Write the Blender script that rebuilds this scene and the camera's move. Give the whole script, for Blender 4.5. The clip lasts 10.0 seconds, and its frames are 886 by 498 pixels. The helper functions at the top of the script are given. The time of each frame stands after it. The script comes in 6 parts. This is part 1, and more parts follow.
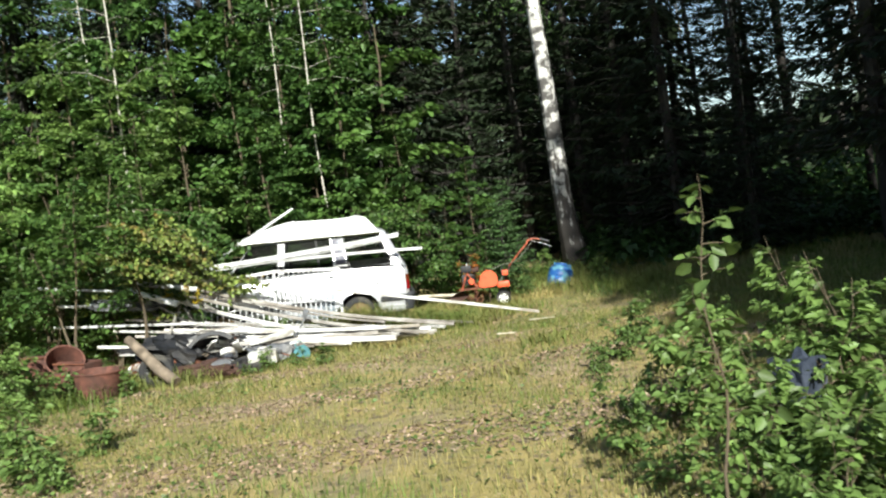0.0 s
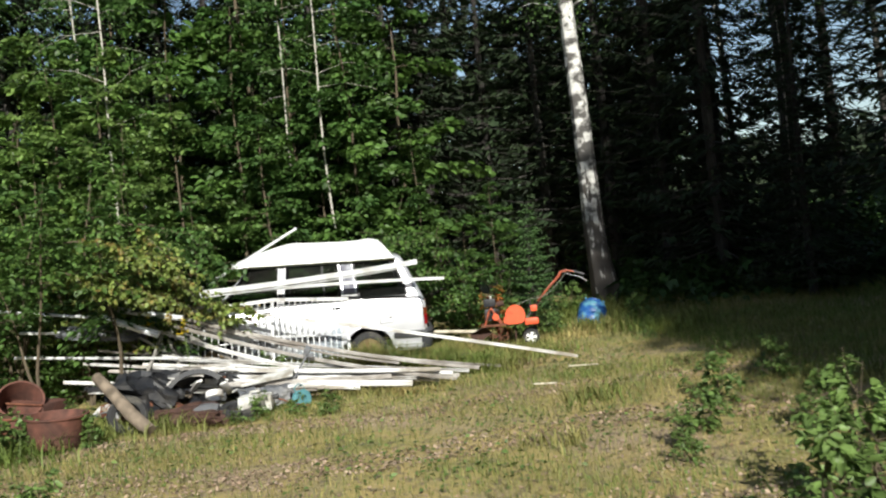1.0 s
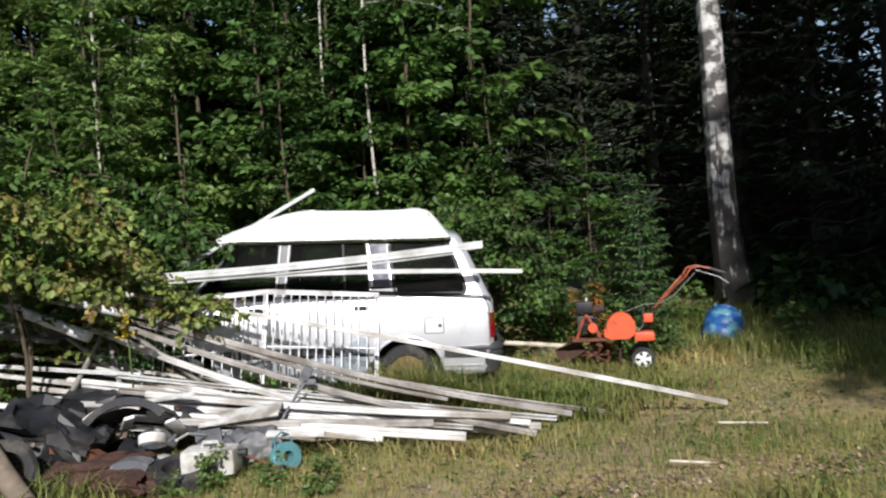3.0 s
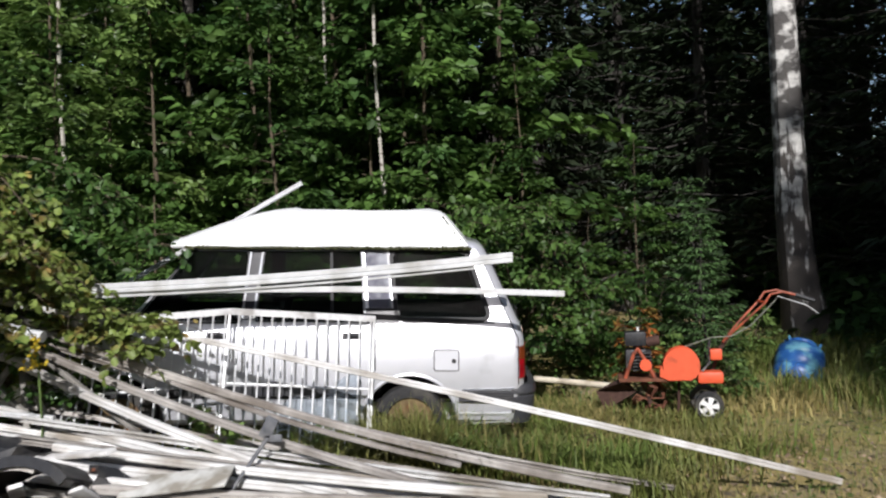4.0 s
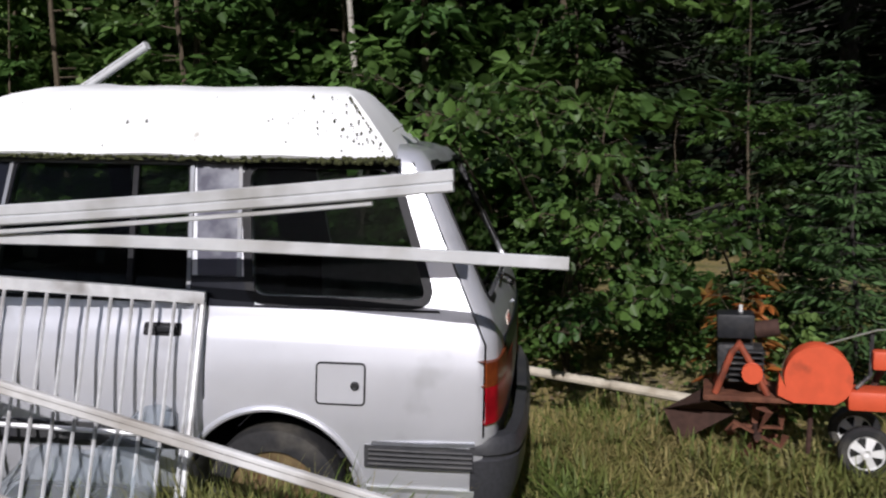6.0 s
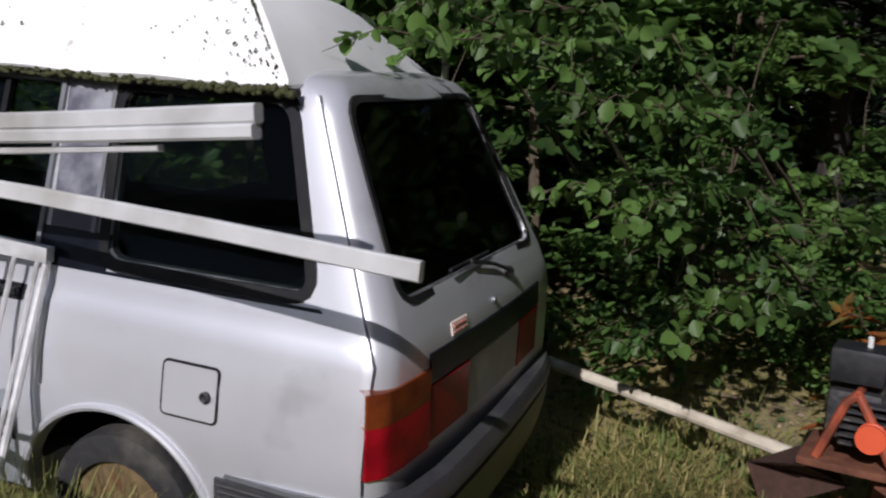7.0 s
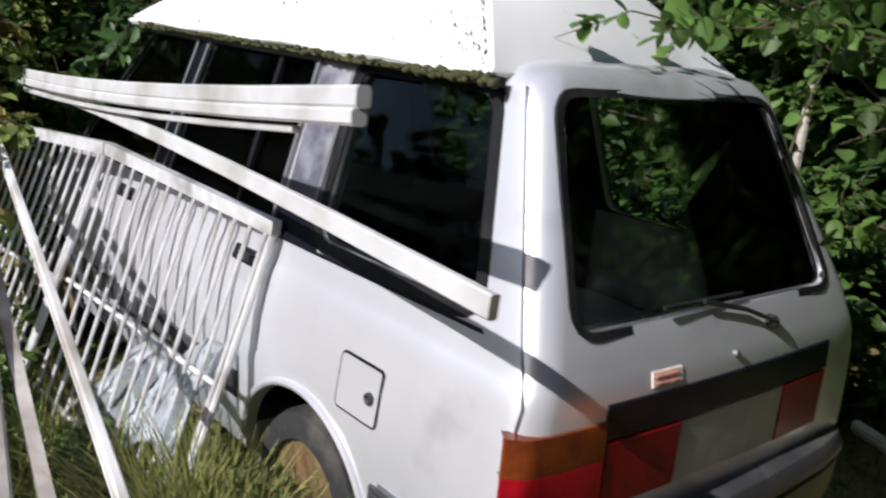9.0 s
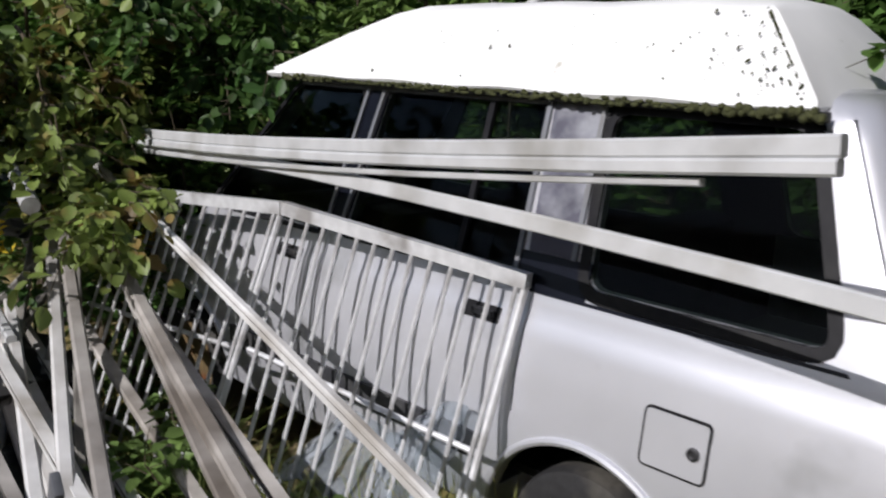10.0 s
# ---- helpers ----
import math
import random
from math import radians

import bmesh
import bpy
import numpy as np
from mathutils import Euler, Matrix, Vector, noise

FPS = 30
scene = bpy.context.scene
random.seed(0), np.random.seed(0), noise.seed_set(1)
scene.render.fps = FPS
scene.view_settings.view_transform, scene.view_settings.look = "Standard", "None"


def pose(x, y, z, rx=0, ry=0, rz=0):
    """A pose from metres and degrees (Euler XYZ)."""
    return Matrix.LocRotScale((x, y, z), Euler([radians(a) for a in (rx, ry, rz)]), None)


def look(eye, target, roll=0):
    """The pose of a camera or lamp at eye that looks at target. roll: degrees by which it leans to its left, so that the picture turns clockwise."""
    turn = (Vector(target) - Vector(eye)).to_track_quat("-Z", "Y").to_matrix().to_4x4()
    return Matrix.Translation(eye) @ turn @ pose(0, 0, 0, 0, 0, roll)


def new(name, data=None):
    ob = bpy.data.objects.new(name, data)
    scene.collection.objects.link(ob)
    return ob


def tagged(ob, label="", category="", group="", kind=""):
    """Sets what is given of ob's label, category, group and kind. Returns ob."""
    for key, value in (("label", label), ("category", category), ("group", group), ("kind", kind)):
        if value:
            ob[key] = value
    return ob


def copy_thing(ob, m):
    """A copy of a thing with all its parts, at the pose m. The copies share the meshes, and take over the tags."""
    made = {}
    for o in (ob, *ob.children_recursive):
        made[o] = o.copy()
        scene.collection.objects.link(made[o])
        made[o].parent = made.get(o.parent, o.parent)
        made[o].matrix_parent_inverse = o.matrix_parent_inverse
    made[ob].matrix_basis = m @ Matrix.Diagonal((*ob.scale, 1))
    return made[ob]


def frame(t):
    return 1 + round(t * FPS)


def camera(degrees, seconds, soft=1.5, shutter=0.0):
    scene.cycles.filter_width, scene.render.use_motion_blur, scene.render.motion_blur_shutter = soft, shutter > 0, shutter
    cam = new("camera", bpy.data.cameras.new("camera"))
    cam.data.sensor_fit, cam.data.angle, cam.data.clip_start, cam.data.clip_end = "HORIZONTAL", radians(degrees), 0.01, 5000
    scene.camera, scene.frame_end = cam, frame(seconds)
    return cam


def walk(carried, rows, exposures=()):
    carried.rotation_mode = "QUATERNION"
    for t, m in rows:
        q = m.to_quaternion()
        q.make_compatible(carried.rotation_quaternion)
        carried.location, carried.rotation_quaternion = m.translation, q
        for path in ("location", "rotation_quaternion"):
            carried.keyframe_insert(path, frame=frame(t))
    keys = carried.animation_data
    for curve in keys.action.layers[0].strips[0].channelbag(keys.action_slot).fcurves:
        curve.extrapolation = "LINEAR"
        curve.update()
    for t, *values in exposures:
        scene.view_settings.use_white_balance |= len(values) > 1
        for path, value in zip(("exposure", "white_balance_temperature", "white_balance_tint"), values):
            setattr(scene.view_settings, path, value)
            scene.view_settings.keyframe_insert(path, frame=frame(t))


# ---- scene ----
cam = camera(54.2, 10.0, soft=2.2, shutter=0.25)
PATH = [
    (0, (1.048, -0.051, 1.87), (0.907, 1.943, 1.811), -8.0),
    (0.5, (0.762, 0.974, 1.945), (0.653, 2.969, 1.841), -7.1),
    (1, (0.528, 1.989, 1.95), (0.392, 3.984, 1.948), -6.2),
    (1.5, (0.369, 3.057, 1.964), (0.192, 5.049, 1.949), -6.0),
    (2, (0.328, 4.328, 1.897), (0.129, 6.317, 1.849), -7.4),
    (2.2, (0.303, 4.794, 1.892), (0.097, 6.783, 1.873), -8.2),
    (3.3, (0.058, 7.159, 1.882), (-0.274, 9.131, 1.852), -2.8),
    (3.5, (-0.019, 7.487, 1.894), (-0.375, 9.455, 1.87), -3.6),
    (4, (-0.151, 8.772, 1.865), (-0.507, 10.74, 1.866), -2.3),
    (4.5, (-0.287, 9.924, 1.851), (-0.606, 11.898, 1.871), -4.9),
    (5, (-0.213, 10.849, 1.775), (-0.539, 12.822, 1.742), -5.8),
    (5.5, (-0.148, 11.66, 1.771), (-0.55, 13.618, 1.694), -3.8),
    (6, (0.052, 12.64, 1.809), (-0.545, 14.541, 1.634), -1.5),
    (6.1, (0.11, 12.763, 1.786), (-0.526, 14.651, 1.61), -1.2),
    (6.2, (0.178, 12.892, 1.77), (-0.486, 14.769, 1.587), -0.4),
    (7.3, (0.698, 14.49, 1.816), (-0.478, 16.071, 1.47), 2.8),
    (7.5, (0.772, 14.615, 1.8), (-0.456, 16.148, 1.421), 3.3),
    (8, (0.941, 15.053, 1.799), (-0.5, 16.335, 1.27), 3.2),
    (8.2, (0.957, 15.073, 1.812), (-0.522, 16.302, 1.263), 3.4),
    (8.5, (0.912, 15.071, 1.817), (-0.628, 16.231, 1.284), 4.1),
    (8.6, (0.894, 15.059, 1.821), (-0.702, 16.155, 1.321), 4.0),
    (9, (0.752, 14.886, 1.841), (-0.942, 15.882, 1.468), 6.0),
    (9.5, (0.527, 14.443, 1.825), (-1.175, 15.457, 1.555), 5.0),
    (9.8, (0.288, 14.167, 1.838), (-1.359, 15.25, 1.504), 3.2),
    (10, (0.108, 14.077, 1.826), (-1.532, 15.18, 1.52), 2.4),
]
walk(cam, [(t, look(eye, target, roll)) for t, eye, target, roll in PATH],
     exposures=[(0, 1.0, 6700, 3), (1.0, 0.6, 6750, 6), (2.0, 0.44, 6600, 10), (3.5, 0.2, 6450, 13), (4.5, 0.0, 6400, 14), (6.0, -0.35, 6330, 17), (7.5, -0.33, 6300, 18), (8.0, 0.16, 6380, 18),
                (8.5, 0.27, 6400, 16), (9.0, 0.3, 6400, 15), (9.5, 0.0, 6400, 15), (10, -0.3, 6400, 15)])

# ---- world, sun ----
world = bpy.data.worlds.new("world")
scene.world = world
world.use_nodes = True
wn, wl = world.node_tree.nodes, world.node_tree.links
sky = wn.new("ShaderNodeTexSky")
sky.sky_type = "NISHITA"
sky.sun_disc = False
SUN_EL, SUN_AZ = 33.0, 168.0          # degrees; azimuth clockwise from +y, where the sun stands
sky.sun_elevation, sky.sun_rotation = radians(SUN_EL), radians(SUN_AZ)
wn["Background"].inputs["Strength"].default_value = 0.085
wl.new(sky.outputs["Color"], wn["Background"].inputs["Color"])
sun = new("sun", bpy.data.lights.new("sun", "SUN"))
sun.data.energy, sun.data.angle, sun.data.color = 5.0, radians(0.6), (1.0, 0.98, 0.95)
sun_from = Vector((math.sin(radians(SUN_AZ)) * math.cos(radians(SUN_EL)), math.cos(radians(SUN_AZ)) * math.cos(radians(SUN_EL)), math.sin(radians(SUN_EL))))
sun.matrix_world = look(sun_from * 60, (0, 0, 0))

rng = np.random.default_rng(7)


# ---- materials ----
def material(name, colour, rough=0.6, metal=0.0, var=0.25, scale=8.0, bump=0.1, second=None, second_scale=2.0, second_cut=(0.5, 0.65),
             random_obj=0.0, island=0.0, translucent=0.0, coat=0.0, stretch=(1, 1, 1), bump_scale=None, ior=1.45):
    """A surface with grain at one scale and stains or wear at a larger one."""
    m = bpy.data.materials.new(name)
    m.use_nodes = True
    nt = m.node_tree
    n, l = nt.nodes, nt.links
    b = n["Principled BSDF"]
    tc = n.new("ShaderNodeTexCoord")
    mp = n.new("ShaderNodeMapping")
    mp.inputs["Scale"].default_value = stretch
    l.new(tc.outputs["Object"], mp.inputs["Vector"])
    g = n.new("ShaderNodeTexNoise")
    g.inputs["Scale"].default_value, g.inputs["Detail"].default_value = scale, 6
    l.new(mp.outputs["Vector"], g.inputs["Vector"])
    ramp = n.new("ShaderNodeMapRange")
    ramp.inputs["To Min"].default_value, ramp.inputs["To Max"].default_value = 1 - var, 1 + var
    ramp.inputs["From Min"].default_value, ramp.inputs["From Max"].default_value = 0.25, 0.75
    l.new(g.outputs["Fac"], ramp.inputs["Value"])
    base = n.new("ShaderNodeMix")
    base.data_type = "RGBA"
    base.inputs[6].default_value = (*colour, 1)
    base.inputs[7].default_value = (*(second or colour), 1)
    if second:
        g2 = n.new("ShaderNodeTexNoise")
        g2.inputs["Scale"].default_value, g2.inputs["Detail"].default_value = second_scale, 4
        l.new(mp.outputs["Vector"], g2.inputs["Vector"])
        cut = n.new("ShaderNodeMapRange")
        cut.inputs["From Min"].default_value, cut.inputs["From Max"].default_value = second_cut
        l.new(g2.outputs["Fac"], cut.inputs["Value"])
        l.new(cut.outputs["Result"], base.inputs[0])
    else:
        base.inputs[0].default_value = 0
    val = ramp.outputs["Result"]
    if random_obj:
        oi = n.new("ShaderNodeObjectInfo")
        r = n.new("ShaderNodeMapRange")
        r.inputs["To Min"].default_value, r.inputs["To Max"].default_value = 1 - random_obj, 1 + random_obj
        l.new(oi.outputs["Random"], r.inputs["Value"])
        mu = n.new("ShaderNodeMath")
        mu.operation = "MULTIPLY"
        l.new(val, mu.inputs[0]), l.new(r.outputs["Result"], mu.inputs[1])
        val = mu.outputs[0]
    if island:
        ge = n.new("ShaderNodeNewGeometry")
        r = n.new("ShaderNodeMapRange")
        r.inputs["To Min"].default_value, r.inputs["To Max"].default_value = 1 - island, 1 + island
        l.new(ge.outputs["Random Per Island"], r.inputs["Value"])
        mu = n.new("ShaderNodeMath")
        mu.operation = "MULTIPLY"
        l.new(val, mu.inputs[0]), l.new(r.outputs["Result"], mu.inputs[1])
        val = mu.outputs[0]
    hs = n.new("ShaderNodeHueSaturation")
    l.new(val, hs.inputs["Value"])
    l.new(base.outputs[2], hs.inputs["Color"])
    l.new(hs.outputs["Color"], b.inputs["Base Color"])
    b.inputs["Roughness"].default_value, b.inputs["Metallic"].default_value = rough, metal
    b.inputs["Coat Weight"].default_value, b.inputs["IOR"].default_value = coat, ior
    if bump:
        bp = n.new("ShaderNodeBump")
        bp.inputs["Strength"].default_value, bp.inputs["Distance"].default_value = bump, 0.02
        if bump_scale:
            g3 = n.new("ShaderNodeTexNoise")
            g3.inputs["Scale"].default_value, g3.inputs["Detail"].default_value = bump_scale, 5
            l.new(mp.outputs["Vector"], g3.inputs["Vector"])
            l.new(g3.outputs["Fac"], bp.inputs["Height"])
        else:
            l.new(g.outputs["Fac"], bp.inputs["Height"])
        l.new(bp.outputs["Normal"], b.inputs["Normal"])
    if translucent:
        tr = n.new("ShaderNodeBsdfTranslucent")
        l.new(hs.outputs["Color"], tr.inputs["Color"])
        mx = n.new("ShaderNodeMixShader")
        mx.inputs[0].default_value = translucent
        l.new(b.outputs[0], mx.inputs[1]), l.new(tr.outputs[0], mx.inputs[2])
        l.new(mx.outputs[0], n["Material Output"].inputs["Surface"])
    return m


def glass_material(name, tint, ior=1.45, rough=0.03):
    m = bpy.data.materials.new(name)
    m.use_nodes = True
    n, l = m.node_tree.nodes, m.node_tree.links
    n.remove(n["Principled BSDF"])
    t, g, f, mx = n.new("ShaderNodeBsdfTransparent"), n.new("ShaderNodeBsdfGlossy"), n.new("ShaderNodeFresnel"), n.new("ShaderNodeMixShader")
    t.inputs["Color"].default_value = (*tint, 1)
    g.inputs["Roughness"].default_value = rough
    f.inputs["IOR"].default_value = ior
    l.new(f.outputs[0], mx.inputs[0]), l.new(t.outputs[0], mx.inputs[1]), l.new(g.outputs[0], mx.inputs[2])
    l.new(mx.outputs[0], n["Material Output"].inputs["Surface"])
    return m


M_PAINT = material("car_paint", (0.69, 0.70, 0.74), 0.33, 0.52, 0.06, 3.0, 0.01, (0.36, 0.37, 0.37), 2.3, (0.58, 0.80), coat=0.5)
M_ROOF = material("roof_shell", (0.82, 0.83, 0.82), 0.5, 0.0, 0.05, 5.0, 0.04, (0.35, 0.33, 0.26), 9.0, (0.70, 0.80))
M_MOSS = material("moss", (0.05, 0.055, 0.02), 0.95, 0, 0.5, 40, 0.6)
M_RUBBER = material("rubber", (0.009, 0.009, 0.011), 0.5, 0, 0.3, 30, 0.05, (0.02, 0.02, 0.019), 3, ior=1.3)
M_TYRE = material("tyre", (0.02, 0.02, 0.021), 0.8, 0, 0.3, 30, 0.2, (0.07, 0.065, 0.055), 4)
M_BUMPER = material("bumper_plastic", (0.042, 0.043, 0.048), 0.42, 0, 0.25, 60, 0.06, (0.075, 0.075, 0.073), 3, (0.45, 0.7))
M_BAND = material("black_band", (0.006, 0.007, 0.012), 0.28, 0, 0.2, 20, 0.02, coat=0.1, ior=1.3)
M_TRIM = material("aluminium_trim", (0.22, 0.23, 0.25), 0.5, 0.6, 0.1, 12, 0.03, (0.2, 0.2, 0.2), 5)
M_PILLAR = material("pillar_metal", (0.09, 0.09, 0.12), 0.65, 0.0, 0.2, 7, 0.03, (0.27, 0.28, 0.31), 5)
M_GLASS = glass_material("car_glass", (0.46, 0.50, 0.49), 1.20)
M_CLEAR = glass_material("clear_glass", (0.90, 0.93, 0.92), 1.22)
M_REDLAMP = material("red_lens", (0.30, 0.005, 0.012), 0.3, 0, 0.15, 60, 0.02, (0.19, 0.003, 0.007), 7, (0.42, 0.6), coat=0.08, ior=1.22)
M_AMBER = material("amber_lens", (0.20, 0.045, 0.010), 0.3, 0, 0.15, 60, 0.02, (0.12, 0.025, 0.008), 7, (0.42, 0.6), coat=0.08, ior=1.22)
M_PLATE = material("grey_panel", (0.42, 0.44, 0.42), 0.5, 0, 0.15, 10, 0.05, (0.3, 0.3, 0.28), 3)
M_STICKER = material("sticker", (0.72, 0.6, 0.52), 0.5, 0, 0.1, 30, 0)
M_STICKRED = material("sticker_red", (0.58, 0.24, 0.19), 0.5, 0, 0.1, 30, 0)
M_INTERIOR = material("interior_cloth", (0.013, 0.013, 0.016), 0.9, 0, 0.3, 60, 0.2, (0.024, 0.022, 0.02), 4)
M_INTPANEL = material("interior_panel", (0.60, 0.60, 0.585), 0.8, 0, 0.2, 20, 0.05, (0.12, 0.115, 0.105), 3)
M_GOLD = material("rusty_wheel", (0.17, 0.12, 0.06), 0.55, 0.2, 0.3, 25, 0.2, (0.16, 0.06, 0.025), 8)
M_ALU = material("rail_aluminium", (0.56, 0.57, 0.575), 0.45, 0.15, 0.12, 9, 0.03, (0.38, 0.375, 0.355), 3.5, (0.5, 0.75), random_obj=0.10)
M_WHITE = material("rail_white", (0.70, 0.70, 0.69), 0.5, 0.0, 0.10, 9, 0.03, (0.28, 0.25, 0.21), 1.6, (0.44, 0.62), random_obj=0.16)
# Stained white rail, base colour dimmed to stand for the foliage's shade.
M_SHADEDWHITE = material("rail_white_stained_shaded", (0.47, 0.445, 0.415), 0.65, 0.0, 0.2, 9, 0.05, (0.19, 0.165, 0.14), 2.0, (0.40, 0.62), random_obj=0.25)
M_DARKRAIL = material("rail_weathered", (0.22, 0.21, 0.19), 0.7, 0.1, 0.25, 9, 0.08, (0.10, 0.09, 0.08), 4, random_obj=0.3)
M_GALV = material("galvanised", (0.68, 0.69, 0.70), 0.42, 0.3, 0.15, 20, 0.04, (0.35, 0.34, 0.33), 4)
M_ORANGE = material("orange_paint", (0.66, 0.10, 0.04), 0.45, 0, 0.10, 14, 0.03, (0.40, 0.07, 0.03), 6, (0.6, 0.75))
M_ENGINE = material("engine_metal", (0.05, 0.05, 0.052), 0.55, 0.5, 0.3, 40, 0.2, (0.13, 0.12, 0.11), 10)
M_RUST = material("rust", (0.15, 0.058, 0.032), 0.85, 0.1, 0.35, 18, 0.3, (0.10, 0.035, 0.02), 5)
M_RUSTDARK = material("dark_rust", (0.06, 0.03, 0.022), 0.85, 0.1, 0.35, 18, 0.3)
M_CLAY = material("rusty_red", (0.125, 0.05, 0.035), 0.85, 0, 0.3, 14, 0.25, (0.07, 0.032, 0.024), 4, (0.42, 0.62))
M_OLDORANGE = material("faded_orange", (0.34, 0.075, 0.035), 0.55, 0, 0.2, 14, 0.05, (0.16, 0.045, 0.025), 9, (0.45, 0.65))
M_HUB = material("hub_white", (0.72, 0.72, 0.70), 0.5, 0, 0.1, 20, 0.05)
M_CABLE = material("cable_grey", (0.16, 0.16, 0.13), 0.5, 0, 0.1, 20, 0.0)
M_BLUE = material("blue_plastic", (0.022, 0.10, 0.31), 0.4, 0, 0.2, 9, 0.08, (0.10, 0.27, 0.36), 4.5, (0.50, 0.62), coat=0.15)
M_TEAL = material("teal_plastic", (0.075, 0.20, 0.22), 0.5, 0, 0.15, 10, 0.05)
M_HOSE = material("teal_hose", (0.16, 0.38, 0.40), 0.45, 0, 0.2, 20, 0.05, (0.09, 0.22, 0.24), 6)
M_BLACK = material("black_plastic", (0.014, 0.015, 0.018), 0.5, 0, 0.3, 25, 0.1, (0.04, 0.038, 0.036), 4)
M_BAG = material("bag_cloth", (0.022, 0.030, 0.048), 0.8, 0, 0.3, 20, 0.3, (0.045, 0.055, 0.075), 5)
M_TARP = material("grey_tarp", (0.10, 0.105, 0.115), 0.6, 0, 0.25, 12, 0.2, (0.20, 0.20, 0.20), 3)
M_CANISTER = material("white_plastic", (0.55, 0.55, 0.52), 0.5, 0, 0.12, 12, 0.05, (0.26, 0.24, 0.20), 5, (0.42, 0.62))
M_WOOD = material("weathered_wood", (0.17, 0.135, 0.10), 0.9, 0, 0.35, 9, 0.4, (0.09, 0.07, 0.05), 4, stretch=(1, 1, 1))
M_PALEWOOD = material("pale_stick", (0.55, 0.50, 0.40), 0.8, 0, 0.2, 12, 0.2, (0.38, 0.33, 0.25), 4)
M_BARK = material("dark_bark", (0.034, 0.03, 0.027), 0.95, 0, 0.45, 14, 0.8, (0.08, 0.075, 0.065), 3, stretch=(1, 1, 0.3))
M_THIN = material("pale_bark", (0.40, 0.38, 0.33), 0.8, 0, 0.2, 9, 0.2, (0.12, 0.10, 0.08), 5, (0.55, 0.65), stretch=(1, 1, 2.5))
M_TWIG = material("twig", (0.09, 0.07, 0.045), 0.9, 0, 0.3, 20, 0.2)
M_LEAF = material("leaf_green", (0.090, 0.165, 0.036), 0.5, 0, 0.2, 3, 0, (0.045, 0.100, 0.024), 0.6, (0.4, 0.6), random_obj=0.18, island=0.40, translucent=0.38)
M_LEAFOLD = material("leaf_browning", (0.175, 0.235, 0.055), 0.5, 0, 0.2, 3, 0, (0.25, 0.175, 0.055), 5.0, (0.53, 0.65), random_obj=0.15, island=0.45, translucent=0.3)
# Paler copy of leaf_green; sunlight on the left trees is put into its colour.
M_LEAFSUNLIT = material("leaf_sunlit", (0.185, 0.285, 0.075), 0.45, 0, 0.2, 3, 0, (0.085, 0.165, 0.040), 0.8, (0.42, 0.60), random_obj=0.18, island=0.42, translucent=0.40)
# Darkened copy of leaf_green; the wood's shade is put into the colour.
M_LEAFSHADED = material("leaf_shaded", (0.045, 0.095, 0.022), 0.5, 0, 0.2, 3, 0, (0.035, 0.08, 0.02), 0.6, (0.4, 0.6), random_obj=0.2, island=0.40, translucent=0.33)
M_WEED = material("weed_leaf", (0.14, 0.22, 0.058), 0.5, 0, 0.2, 4, 0, (0.09, 0.15, 0.042), 1.5, (0.4, 0.6), random_obj=0.15, island=0.40, translucent=0.35)
M_ROWAN = material("orange_leaf", (0.34, 0.10, 0.02), 0.6, 0, 0.2, 4, 0, (0.16, 0.13, 0.03), 3.0, (0.4, 0.6), island=0.4, translucent=0.35)
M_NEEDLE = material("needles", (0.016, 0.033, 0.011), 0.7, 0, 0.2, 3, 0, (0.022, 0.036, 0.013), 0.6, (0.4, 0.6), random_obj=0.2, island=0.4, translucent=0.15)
M_SPRUCELING = material("young_needles", (0.06, 0.12, 0.035), 0.7, 0, 0.2, 3, 0, island=0.4, translucent=0.2)
M_GRASS = material("grass_green", (0.13, 0.19, 0.04), 0.6, 0, 0.2, 2, 0, (0.20, 0.20, 0.06), 0.9, (0.4, 0.65), island=0.4, translucent=0.35)
M_DRY = material("grass_dry", (0.34, 0.28, 0.11), 0.7, 0, 0.2, 2, 0, (0.22, 0.22, 0.07), 0.8, (0.4, 0.65), island=0.4, translucent=0.3)
M_LITTER = material("leaf_litter", (0.23, 0.155, 0.105), 0.85, 0, 0.2, 4, 0, (0.29, 0.22, 0.16), 2, (0.4, 0.65), island=0.55)
M_YELLOW = material("yellow_flower", (0.62, 0.47, 0.03), 0.7, 0, 0.2, 4, 0, island=0.3, translucent=0.3)


def film_material():
    """Milky plastic film: partly clear, partly scattering."""
    m = glass_material("plastic_film", (0.86, 0.89, 0.91), 1.25, 0.5)
    n, l = m.node_tree.nodes, m.node_tree.links
    out = n["Material Output"].inputs["Surface"]
    clear_part = out.links[0].from_socket
    tc, no, mr = n.new("ShaderNodeTexCoord"), n.new("ShaderNodeTexNoise"), n.new("ShaderNodeMapRange")
    no.inputs["Scale"].default_value, no.inputs["Detail"].default_value = 5.0, 5
    l.new(tc.outputs["Object"], no.inputs["Vector"]), l.new(no.outputs["Fac"], mr.inputs["Value"])
    mr.inputs["From Min"].default_value, mr.inputs["From Max"].default_value = 0.35, 0.65
    mr.inputs["To Min"].default_value, mr.inputs["To Max"].default_value = 0.02, 0.13
    df, mx = n.new("ShaderNodeBsdfDiffuse"), n.new("ShaderNodeMixShader")
    df.inputs["Color"].default_value = (0.62, 0.68, 0.76, 1)
    l.new(mr.outputs["Result"], mx.inputs[0]), l.new(clear_part, mx.inputs[1]), l.new(df.outputs[0], mx.inputs[2]), l.new(mx.outputs[0], out)
    return m


M_FILM = film_material()


